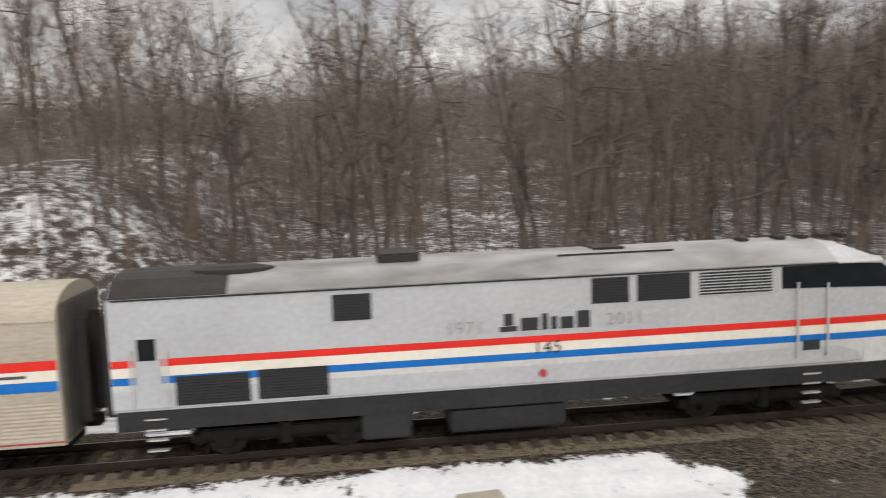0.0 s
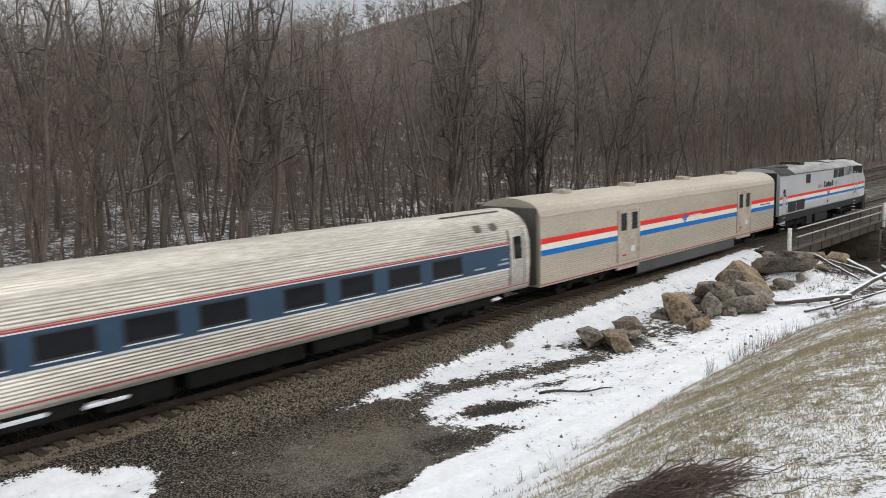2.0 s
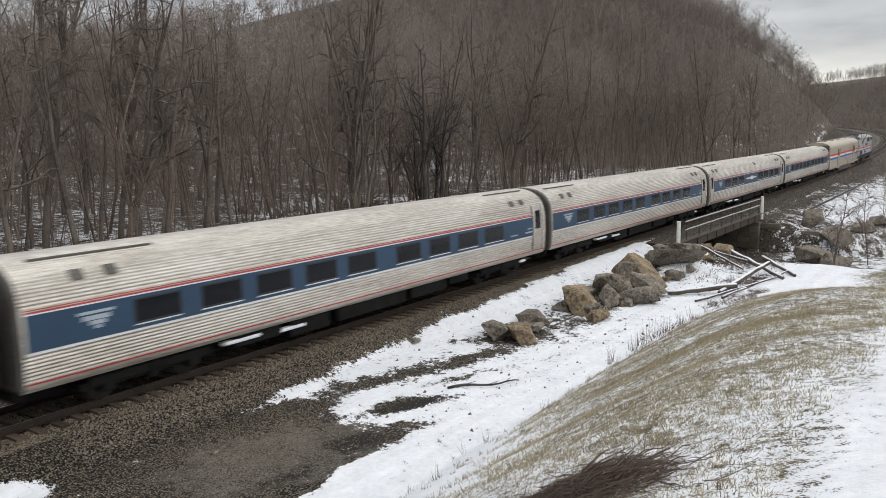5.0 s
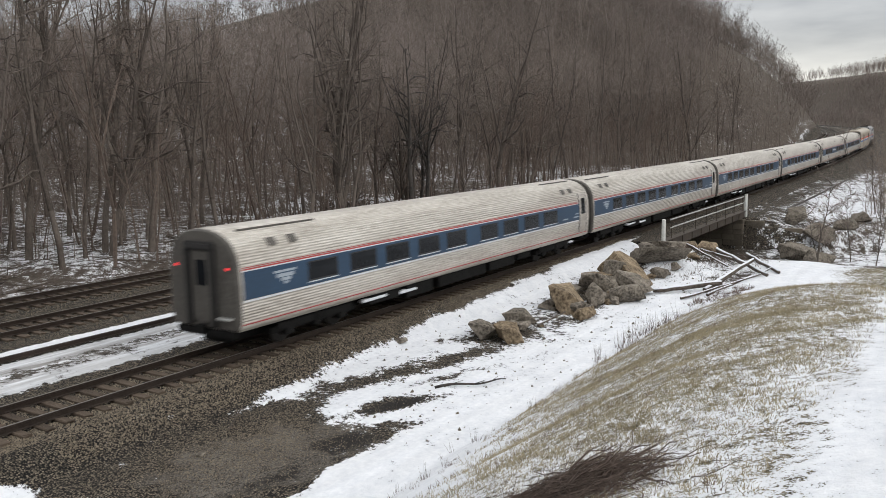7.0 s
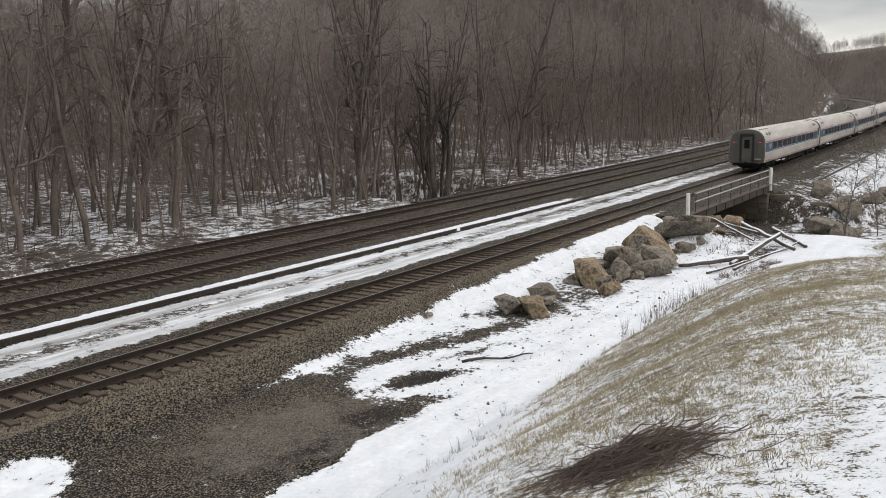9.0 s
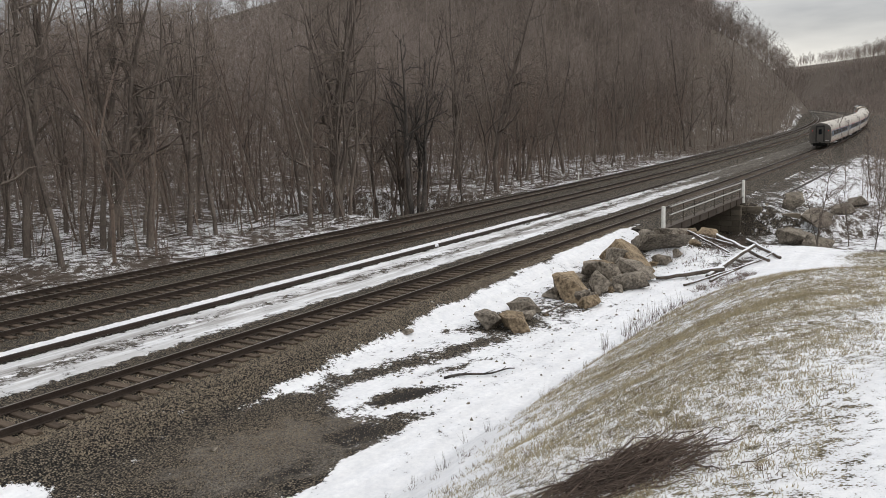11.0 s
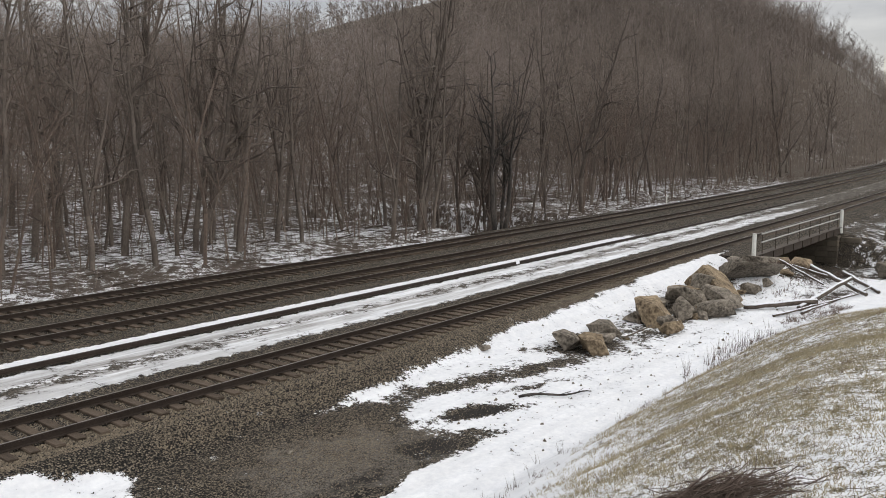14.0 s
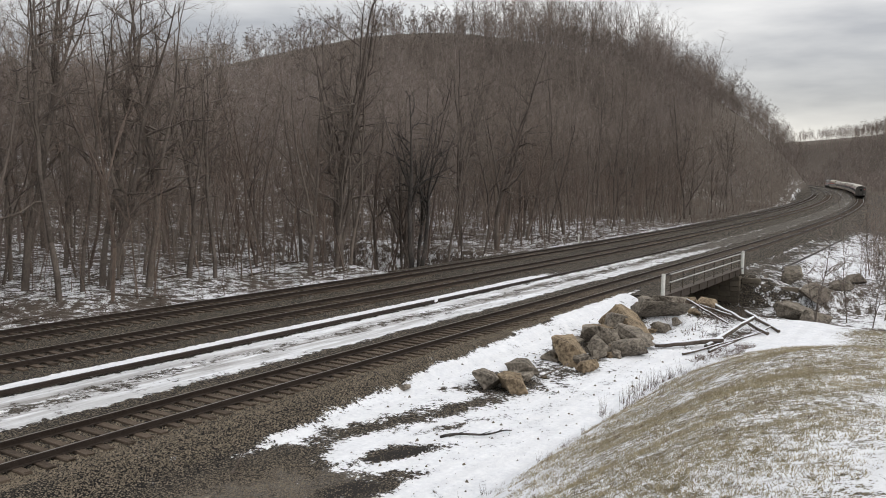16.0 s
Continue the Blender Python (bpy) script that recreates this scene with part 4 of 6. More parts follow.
def tree_meshes(i, height, r, fork, limbs, twigs, lean=0.03, spread=0.55, bark=None):
    trunk, limb, twig = grow(100 + i, height, r, fork, limbs, twigs, lean, spread)
    v, t, q = gather([bars(trunk, 7), bars(limb, 4)])
    a = mesh_from("trunk", v, [t, q], bark or BARK, True)
    v, t, q = needles(twig)
    return a, mesh_from("crown", v, [t, q], TWIG)


TREES = [tree_meshes(i, *spec) for i, spec in enumerate([
    (21, 0.19, 0.34, 9, 2), (18, 0.13, 0.4, 9, 2), (22, 0.22, 0.28, 9, 2, 0.04, 0.75), (16, 0.10, 0.35, 9, 2, 0.06), (19, 0.15, 0.42, 9, 2, 0.04),
    (13, 0.07, 0.3, 9, 2, 0.08), (19, 0.15, 0.25, 9, 2, 0.08, 0.85), (10, 0.05, 0.25, 8, 2, 0.09), (16, 0.09, 0.2, 9, 2, 0.1, 0.6)])]
WIDE_TREE = tree_meshes(60, 17, 0.2, 0.2, 10, 2, 0.03, 1.15)
DARK_TREES = [tree_meshes(20, 17, 0.24, 0.42, 9, 2, 0.05, 0.6, BARK_DARK)]


def plant(kind, x, y, z, scale, turn, label, tilt=0.0, tilt_dir=0.0):
    t = thing("bare_tree", label, "tree", "bare trees at the edge of the woods", Matrix.Translation((x, y, z)) @ Matrix.Rotation(radians(tilt_dir), 4, "Z") @ Matrix.Rotation(radians(tilt), 4, "Y") @ Matrix.Rotation(radians(turn), 4, "Z") @ Matrix.Scale(scale, 4))
    for name, me in zip(("trunk", "crown"), kind):
        part(name, me, None, t)
    return t


TALL, SLIM = "tall leafless grey-brown tree at the edge of the woods", "slim leafless young tree at the edge of the woods"
# trees that stand out along the edge: place, kind, scale, lean
for x, y, k, sc, tilt, td in ((32.2, 42.6, 2, 1.0, 1, 0), (30.6, 45.0, 0, 0.95, 2, 60), (25.6, 41.5, 4, 1.05, 1, 200), (26.8, 47.0, 0, 1.1, 0, 0), (44.6, 40.4, 6, 0.95, 5, 20),
                              (49.2, 41.6, 0, 1.0, 3, 0), (50.6, 42.8, 2, 0.85, 8, 350), (50.0, 40.9, 1, 1.0, 1, 0), (37.5, 42.5, 4, 0.9, 2, 0), (71.0, 43.5, 2, 0.9, 5, 10), (78.0, 42.0, 6, 1.0, 3, 0), (16.0, 44.0, 0, 0.9, 1, 0), (12.0, 42.0, 2, 0.95, 1, 90)):
    plant(TREES[k], x, y, ground_at(x, y - LINE_Y), sc, x * 77 % 360, TALL, tilt, td)
for x, y, sc in ((55.8, 38.9, 1.0), (56.9, 39.1, 0.92), (57.6, 39.6, 0.8)):
    plant(DARK_TREES[0], x, y, ground_at(x, y - LINE_Y), sc, x * 91 % 360, "dark wet leafless tree with a black trunk", 2, x * 50 % 360)

for x, y, sc in ((59.3, 41.2, 1.0), (48.3, 41.0, 0.95), (84.0, 42.5, 0.9), (30.0, 43.4, 1.05)):
    plant(WIDE_TREE, x, y, ground_at(x, y - LINE_Y), sc, x * 53 % 360, "broad leafless grey-brown tree with long spreading limbs", 2, 40)

rng = random.Random(11)
placed = []
tries = 0
while len(placed) < 180 and tries < 6000:
    tries += 1
    s = -30 + 210 * rng.random()
    d = 20.5 + 26 * rng.random() ** 1.2
    if any((s - a) ** 2 + (d - b) ** 2 < 3.2 for a, b in placed) or (s < -3 and d < 24):
        continue
    placed.append((s, d))
    k = rng.choice([0, 0, 1, 1, 2, 3, 3, 4, 4, 5, 6, 6, 7, 8])
    p = spot(s, d)
    plant(TREES[k], p.x, p.y, ground_at(s, d), rng.uniform(0.78, 1.08), rng.uniform(0, 360), TALL if k in (0, 1, 2, 4, 6) else SLIM, abs(rng.gauss(0, 1.3)), rng.uniform(0, 360))


def joined_wood(name, label, spots, kinds, material, category="woods"):
    """Many trees as one sheet of geometry."""
    verts, tris, quads, n = [], [], [], 0
    r = np.random.default_rng(len(spots))
    for x, y, z, sc in spots:
        v, t, q = kinds[r.integers(len(kinds))]
        a = r.uniform(0, 2 * np.pi)
        c, b = np.cos(a), np.sin(a)
        verts.append((v @ np.array([[c, b, 0], [-b, c, 0], [0, 0, 1]])) * sc + [x, y, z])
        tris.append(t + n)
        quads.append(q + n)
        n += len(v)
    me = mesh_from(name, np.concatenate(verts), [np.concatenate(tris), np.concatenate(quads)], material)
    return tagged(new(name, me), label, category, kind="stuff")


def light_kind(seed, height, r, fork, limbs, twigs, thick, sides=4, short=1.0, wide=0.8):
    """A tree of few bars for the distance: a crooked forked trunk, limbs and a round haze of twigs."""
    g = np.random.default_rng(seed)
    trunk, limb, twig = [], [], []

    def stem(p, ax, length, r, k):
        pts = [p]
        for i in range(k):
            ax = ax + g.normal(0, 0.11, 3) * [1, 1, 0]
            p = p + ax / np.linalg.norm(ax) * length / k
            pts.append(p)
        rr = [r * (1 - 0.9 * i / k) for i in range(k + 1)]
        trunk.extend((pts[i], pts[i + 1], rr[i], rr[i + 1]) for i in range(k))
        return pts

    first = stem(np.array([0, 0, -0.3]), np.array([g.normal(0, 0.06), g.normal(0, 0.06), 1.0]), height, r, 5)
    stems = [(first, fork, limbs, 1.0)]
    for _ in range(2):
        a, i = g.uniform(0, 6.28), int(g.integers(2, 4))
        stems.append((stem(first[i], np.array([np.cos(a) * 0.5, np.sin(a) * 0.5, 1.0]), height * (0.92 - i / 5), r * (1 - 0.85 * i / 5) * 0.75, 3), 0.2, limbs // 3, 0.8))
    for pts, low, n, size in stems:
        k = len(pts) - 1
        for i in range(n):
            f = low + (1 - low) * (i + g.random()) / n * 0.98
            j = min(int(f * k), k - 1)
            q = pts[j] + (pts[j + 1] - pts[j]) * (f * k - j)
            a = g.uniform(0, 6.28)
            out = np.array([np.cos(a) * wide, np.sin(a) * wide, g.uniform(0.2, 1.1)])
            length = height * size * g.uniform(0.16, 0.32) * (1.2 - 0.75 * f)
            out = out / np.linalg.norm(out)
            m = q + out * length * 0.55
            bend = out + g.normal(0, 0.3, 3) + [0, 0, 0.25]
            e = m + bend / np.linalg.norm(bend) * length * 0.5
            w = max(thick * 1.3, r * 0.4 * (1.1 - f))
            limb.append((q, m, w, 0.0))
            limb.append((q + (m - q) * 0.8, e, w * 0.6, 0.0))
            for _ in range(twigs):
                b = q + (m - q) * g.uniform(0.25, 1) if g.random() < 0.4 else m + (e - m) * g.uniform(0, 0.95)
                o = out * 0.7 + g.normal(0, 0.6, 3) + [0, 0, 0.15]
                twig.append((b, b + o / np.linalg.norm(o) * length * g.uniform(0.3, 0.75) * short, thick, 0.0))
    return gather([bars(trunk, sides), bars(limb, 3, True), needles(twig)])


MID_KINDS = [light_kind(300 + i, 14 + 1.3 * i, 0.075 + 0.014 * i, 0.18, 15, 8, 0.013) for i in range(6)]
FAR_KINDS = [light_kind(400 + i, 12 + 1.2 * i, 0.10, 0.16, 9, 7, 0.036, 3, 0.8, 1.0) for i in range(6)]


def scatter(n, seed, s_range, d_range, power=1.0, keep=None, scale=(0.75, 1.1)):
    r = np.random.default_rng(seed)
    s = r.uniform(*s_range, n)
    d = d_range[0] + (d_range[1] - d_range[0]) * r.random(n) ** power
    if keep is not None:
        k = keep(s, d, r)
        s, d = s[k], d[k]
    x, y = along(s, d)
    return list(zip(x, y, ground_height(s, d), r.uniform(*scale, len(s))))


joined_wood("woods_behind_the_edge", "dense leafless grey-brown woods behind the edge trees", scatter(1100, 1, (-60, 240), (36, 85), 1.15, lambda s, d, r: (s > 28) | (r.random(len(s)) < 0.5)), MID_KINDS, FAR_WOOD)
joined_wood("young_woods_at_the_edge", "slim leafless brown young trees between the edge trees", scatter(330, 31, (-25, 150), (20, 38), 1.0, scale=(0.4, 0.85)), MID_KINDS, BRUSH_WOOD)
below_crest = lambda s, d, r: d < 150 - 70 * smooth_step(60, 260, s) - 24
at_crest = lambda s, d, r: (d > 150 - 70 * smooth_step(60, 260, s) - 78) & (d < 150 - 70 * smooth_step(60, 260, s) + 8)
joined_wood("woods_on_the_hill", "leafless woods covering the hill", scatter(2300, 2, (-160, 300), (66, 130), 0.9, below_crest, (0.45, 0.72)) + scatter(1000, 3, (150, 480), (18, 90), 1.0, None, (0.6, 0.9)), FAR_KINDS, FAR_WOOD)
CREST_KINDS = [light_kind(450 + i, 5.5 + 0.6 * i, 0.09, 0.1, 8, 6, 0.05, 3, 0.9, 1.0) for i in range(6)]
joined_wood("woods_along_the_crest", "low leafless woods along the crest of the hill", scatter(4600, 32, (-60, 330), (40, 160), 1.0, at_crest, (0.75, 1.2)), CREST_KINDS, FAR_WOOD)
RIDGE_KINDS = [light_kind(470 + i, 6 + 0.7 * i, 0.12, 0.1, 5, 4, 0.11, 3, 0.9, 1.0) for i in range(5)]
joined_wood("woods_on_the_far_ridge", "hazy leafless woods on a far ridge", scatter(300, 4, (480, 900), (14, 120), scale=(0.8, 1.3)) + scatter(1900, 5, (320, 700), (-95, -8), scale=(0.8, 1.3)) + scatter(900, 55, (480, 900), (-130, -45), scale=(0.8, 1.2)), RIDGE_KINDS, FAR_WOOD)

# thin understorey stems and brush
SAPLINGS = [light_kind(500 + i, 4.0 + 1.2 * i, 0.024, 0.1, 10, 4, 0.005, 3) for i in range(5)]
joined_wood("understorey_saplings", "thin leafless saplings between the trees", scatter(520, 6, (-20, 130), (18.6, 40), 1.2, scale=(0.6, 1.2)), SAPLINGS, TWIG, "saplings")
BUSH = [light_kind(520 + i, 1.5, 0.012, 0.0, 11, 3, 0.004, 3) for i in range(4)]
joined_wood("brush_at_the_forest_edge", "low reddish-brown leafless brush along the far track", scatter(420, 7, (-25, 260), (17.8, 21), 1.0, scale=(0.5, 1.3)), BUSH, RED_TWIG, "brush")
THICKET = [light_kind(540 + i, 6.0 + 1.2 * i, 0.04, 0.1, 14, 6, 0.009, 3) for i in range(4)]
joined_wood("thicket_past_the_stream", "dense leafless thicket of saplings beside the curve", scatter(120, 8, (72, 118), (-22, -11.0), 1.0, scale=(0.6, 1.05)) + scatter(240, 9, (100, 260), (-34, -7.5), 1.0, scale=(0.7, 1.2)), THICKET, TWIG, "thicket")

SAP_TREES = [tree_meshes(40 + i, 6 + i, 0.05, 0.25, 11, 3, 0.06, 0.7) for i in range(3)]
for i, (x, y, sc) in enumerate(((52.5, 6.8, 1.0), (58.0, 4.5, 0.8), (63.0, 6.5, 0.75), (66.0, 4.4, 1.0), (70.0, 3.0, 0.9), (75.0, 5.5, 0.9), (80.0, 4.0, 1.1), (72.0, 0.5, 0.9), (84.0, 7.0, 0.9), (62.0, 1.5, 0.9), (88.0, 3.0, 1.1))):
    t = plant(SAP_TREES[i % 3], x, y, ground_at(x, y - LINE_Y), sc, i * 71, "slim leafless sapling in the snow by the stream")
    tagged(t, group="saplings by the stream")


def blades(name, label, spots, per, height, width, material, category, lean=0.5):
    r = np.random.default_rng(len(spots))
    segs = []
    for x, y, z, sc in spots:
        for _ in range(per):
            a, l = r.uniform(0, 2 * np.pi), abs(r.normal(0, lean))
            h = height * sc * r.uniform(0.5, 1.2)
            b = np.array([x + r.normal(0, 0.05 * sc), y + r.normal(0, 0.05 * sc), z - 0.02])
            segs.append((b, b + h * np.array([np.cos(a) * l, np.sin(a) * l, 1.0]) / math.sqrt(1 + l * l), width, 0.0))
    v, t, q = bars(segs, 3, True)
    return tagged(new(name, mesh_from(name, v, [t, q], material)), label, category, kind="stuff")


def bank_spots(n, seed, s_range, y_range, keep=None, scale=(0.6, 1.4)):
    return scatter(n, seed, s_range, (y_range[0] - LINE_Y, y_range[1] - LINE_Y), 1.0, keep, scale)




def tussocks(name, label, spots, per, radius, height, width, material):
    """Matted clumps of short blades that splay and droop from their middle."""
    g = np.random.default_rng(len(spots) + 3)
    p = np.repeat(np.array(spots), per, 0)
    n = len(p)
    a, far = g.uniform(0, 2 * np.pi, n), np.sqrt(g.random(n)) * radius * p[:, 3]
    out = np.stack([np.cos(a), np.sin(a)], -1)
    base = p[:, :3].copy()
    base[:, :2] += out * far[:, None]
    base[:, 2] = ground_height(base[:, 0], base[:, 1] - LINE_Y) - 0.01
    h = height * p[:, 3] * g.uniform(0.35, 1.2, n)
    lean = g.normal(0, 0.45, (n, 2)) + out * 0.45
    tip = base + np.concatenate([lean, np.ones((n, 1))], 1) * h[:, None]
    side = np.stack([-out[:, 1], out[:, 0]], -1) * width
    v = np.stack([base + np.pad(side, ((0, 0), (0, 1))), base - np.pad(side, ((0, 0), (0, 1))), base + np.pad(out * width, ((0, 0), (0, 1))), tip], 1)
    f = (np.array([(0, 1, 3), (1, 2, 3), (2, 0, 3)])[None] + 4 * np.arange(n)[:, None, None]).reshape(-1, 3)
    return tagged(new(name, mesh_from(name, v.reshape(-1, 3), f, material)), label, "grass", kind="stuff")


on_grass = lambda s, d, r: (0.55 + 0.45 * lumps(s, d, 1.5, 4) + 0.2 * smooth_step(10, 22, s)) * cover(s, d)["grass"] > r.random(len(s))
tussocks("dead_grass", "matted tussocks of short dead straw-coloured grass on the snowy bank", bank_spots(11000, 21, (8, 38), (0.9, 9.2), on_grass, (0.7, 1.6)) + bank_spots(7000, 26, (4, 17), (0.6, 8.0), on_grass, (0.5, 1.1)), 15, 0.12, 0.06, 0.0055, STRAW)
blades("weed_stalks", "thin dry weed stalks standing in the snow", bank_spots(75, 22, (11, 34), (6.2, 9.3)), 5, 0.3, 0.0045, RED_TWIG, "weeds", 0.35)
blades("tall_weeds", "tall dry weed stems at the foot of the bank", bank_spots(26, 24, (24, 30), (8.3, 9.6)), 8, 0.6, 0.006, RED_TWIG, "weeds", 0.35)
blades("dark_tufts", "small dark dead plants on the bank", bank_spots(1000, 23, (4, 30), (0.6, 8.6), None, (0.3, 1.1)), 9, 0.11, 0.0045, RED_TWIG, "weeds", 0.8)


def brush_pile():
    """A heap of cut twigs: long stems laid roughly one way, with side shoots."""
    r = np.random.default_rng(9)
    segs = []
    for _ in range(1000):
        u, v = r.normal(-0.16, 0.33), r.normal(-0.06, 0.24)
        x, y = 6.5 + 0.42 * u + 0.9 * v, 2.12 - 0.9 * u + 0.42 * v
        a = -0.9 + r.normal(0, 0.75) if r.random() < 0.45 else r.uniform(-3.1, 3.1)
        lift = 0.22 * math.exp(-(u / 0.5) ** 2 - (v / 0.3) ** 2)
        b = np.array([x, y, ground_at(x, y - LINE_Y) + 0.01 + lift * r.random()])
        w = 0.0025 + 0.0075 * r.random() ** 2.5
        for _ in range(3):
            l = r.uniform(0.05, 0.17)
            e = b + l * np.array([np.cos(a), np.sin(a), r.normal(-0.05, 0.25) - 0.5 * np.sin(a)])
            e[2] = max(e[2], ground_at(e[0], e[1] - LINE_Y) + 0.008)
            segs.append((b, e, w, w * 0.75))
            if r.random() < 0.35:
                segs.append((e, e + r.normal(0, 0.06, 3) + [0, 0, 0.03], w * 0.6, 0.001))
            b, a, w = e, a + r.normal(0, 0.3), w * 0.75
    v, t, q = bars(segs, 4)
    tagged(new("brush_pile", mesh_from("brush_pile", v, [t, q], PILE_TWIG)), "heap of cut reddish-brown twigs on the bank", "brush pile", kind="stuff")


brush_pile()


def fallen_branches():
    r = np.random.default_rng(14)
    segs = []
    for x, y, z, sc in scatter(420, 41, (-10, 115), (19, 34), 1.2):
        a, l = r.uniform(0, 6.28), r.uniform(0.8, 3.5)
        b = np.array([x, y, z + 0.06])
        e = b + l * np.array([np.cos(a), np.sin(a) * 0.5, r.uniform(0, 0.16)])
        segs.append((b, e, r.uniform(0.02, 0.07), 0.012))
        for _ in range(3):
            q = b + (e - b) * r.uniform(0.3, 0.95)
            segs.append((q, q + r.normal(0, 0.35, 3) + [0, 0, 0.25], 0.014, 0.005))
    v, t, q = bars(segs, 4)
    tagged(new("fallen_branches", mesh_from("fallen_branches", v, [t, q], LOG)), "fallen branches scattered over the forest floor", "branches", kind="stuff")


fallen_branches()

blades("debris_stems", "dark dead stems in the snowy debris beside the rocks", bank_spots(130, 51, (38.5, 49), (8.6, 14.2)) + bank_spots(120, 52, (42, 49), (10, 13.8)), 7, 0.42, 0.008, RED_TWIG, "weeds", 0.8)
blades("twig_tangle", "low tangle of dark twigs at the foot of the bank", bank_spots(90, 52, (33, 37), (7.2, 9.4)), 9, 0.28, 0.008, RED_TWIG, "twigs", 1.4)


def scattered_pebbles():
    """Small dark stones and clods that poke out of the snow."""
    r = np.random.default_rng(77)
    pts = bank_spots(520, 61, (15, 40), (9.6, 16.2)) + bank_spots(160, 62, (38, 50), (8.0, 14.0)) + bank_spots(200, 63, (66, 86), (6, 13.5), scale=(1, 4))
    verts, tris = [], []
    base = np.array([(1, 0, -0.4), (-1, 0, -0.4), (0, 1, -0.4), (0, -1, -0.4), (0.3, 0.1, 1), (-0.3, -0.2, 0.9)])
    tri = np.array([(0, 2, 4), (2, 1, 5), (1, 3, 5), (3, 0, 4), (2, 5, 4), (3, 4, 5)])
    for i, (x, y, z, sc) in enumerate(pts):
        k = 0.02 + 0.07 * r.random() ** 3
        verts.append(base * r.uniform(0.6, 1.3, (6, 1)) * k * sc * [1, 0.8, 0.6] + [x, y, z + 0.01])
        tris.append(tri + 6 * i)
    tagged(new("scattered_pebbles", mesh_from("scattered_pebbles", np.concatenate(verts), np.concatenate(tris), MASONRY)), "small dark stones poking out of the snow", "stones", kind="stuff")


scattered_pebbles()


# ---------------------------------------------------------------- the train
COACH_SIDE = [(1.42, 0.85), (1.49, 0.95), (1.535, 1.15), (1.56, 1.5), (1.565, 1.9), (1.56, 2.3), (1.54, 2.65), (1.50, 2.95), (1.42, 3.2), (1.27, 3.44), (1.05, 3.62), (0.75, 3.76), (0.4, 3.84), (0.0, 3.87)]


def side_at(z, prof):
    zs, ys = [q[1] for q in prof], [q[0] for q in prof]
    return float(np.interp(z, zs, ys))


def full_profile(prof, flutes, pitch=0.09, depth=0.02):
    """One closed outline; fluted between the heights given."""
    pts = []
    seg = np.array(prof)
    lens = np.concatenate([[0], np.cumsum(np.linalg.norm(np.diff(seg, axis=0), axis=1))])
    n = int(lens[-1] / (pitch / 2))
    for i in range(n + 1):
        u = lens[-1] * i / n
        y, z = np.interp(u, lens, seg[:, 0]), np.interp(u, lens, seg[:, 1])
        if any(a <= z <= b for a, b in flutes) and y > 0.05:
            y -= depth * (i % 2)
            z -= depth * 0.6 * (i % 2) * (z > 3.3)
        pts.append((y, z))
    right = [(-y, z) for y, z in pts]
    left = [(y, z) for y, z in pts[:-1]][::-1]
    return right + left


def strip(x0, x1, z0, z1, prof, out=0.012, side=-1, steps=4, back=0.006):
    """A thin plate that follows the car's side."""
    zs = np.linspace(z0, z1, steps)
    ring = [(side * (side_at(z, prof) + out), z) for z in zs] + [(side * (side_at(z, prof) - back), z) for z in zs[::-1]]
    return loft([[(x0, y, z) for y, z in ring], [(x1, y, z) for y, z in ring]])


def wheelset_truck(parent, x, base=2.59, r=0.46, w=1.16, loco=False):
    t = part("truck", box(x - base / 2 - 0.75, x + base / 2 + 0.75, -w, w, 0.42, 0.62, 0.03), UNDER, parent, "dark grimy truck frame")
    for sx in (-1, 1):
        for sy in (-1, 1):
            part("wheel", rod((x + sx * base / 2, sy * 0.69, r), (x + sx * base / 2, sy * 0.82, r), r, r * 0.98, 24), WHEEL, t, "dark steel wheel")
            part("axle_box", box(x + sx * base / 2 - 0.2, x + sx * base / 2 + 0.2, min(sy * 0.9, sy * w * 1.08), max(sy * 0.9, sy * w * 1.08), 0.3, 0.66, 0.03), UNDER, t)
    for sy in (-1, 1):
        part("side_frame", box(x - base / 2 - 0.55, x + base / 2 + 0.55, min(sy * (w - 0.04), sy * (w + 0.1)), max(sy * (w - 0.04), sy * (w + 0.1)), 0.5, 0.78, 0.04), UNDER, t)
        part("spring", rod((x, sy * (w + 0.02), 0.36), (x, sy * (w + 0.02), 0.85), 0.16, 0.16, 12), UNDER, t)
    return t


def underfloor(parent, boxes):
    for x0, x1, z0, lab in boxes:
        part("equipment_box", box(x0, x1, -1.3, 1.3, z0, 0.84, 0.04), UNDER, parent, lab)


def add_snow_bits(parent, spots):
    for x, z, w in spots:
        part("snow_crust", box(x, x + w, -1.36, -1.1, z, z + 0.1, 0.035), SNOW, parent, "snow crusted on the undergear")


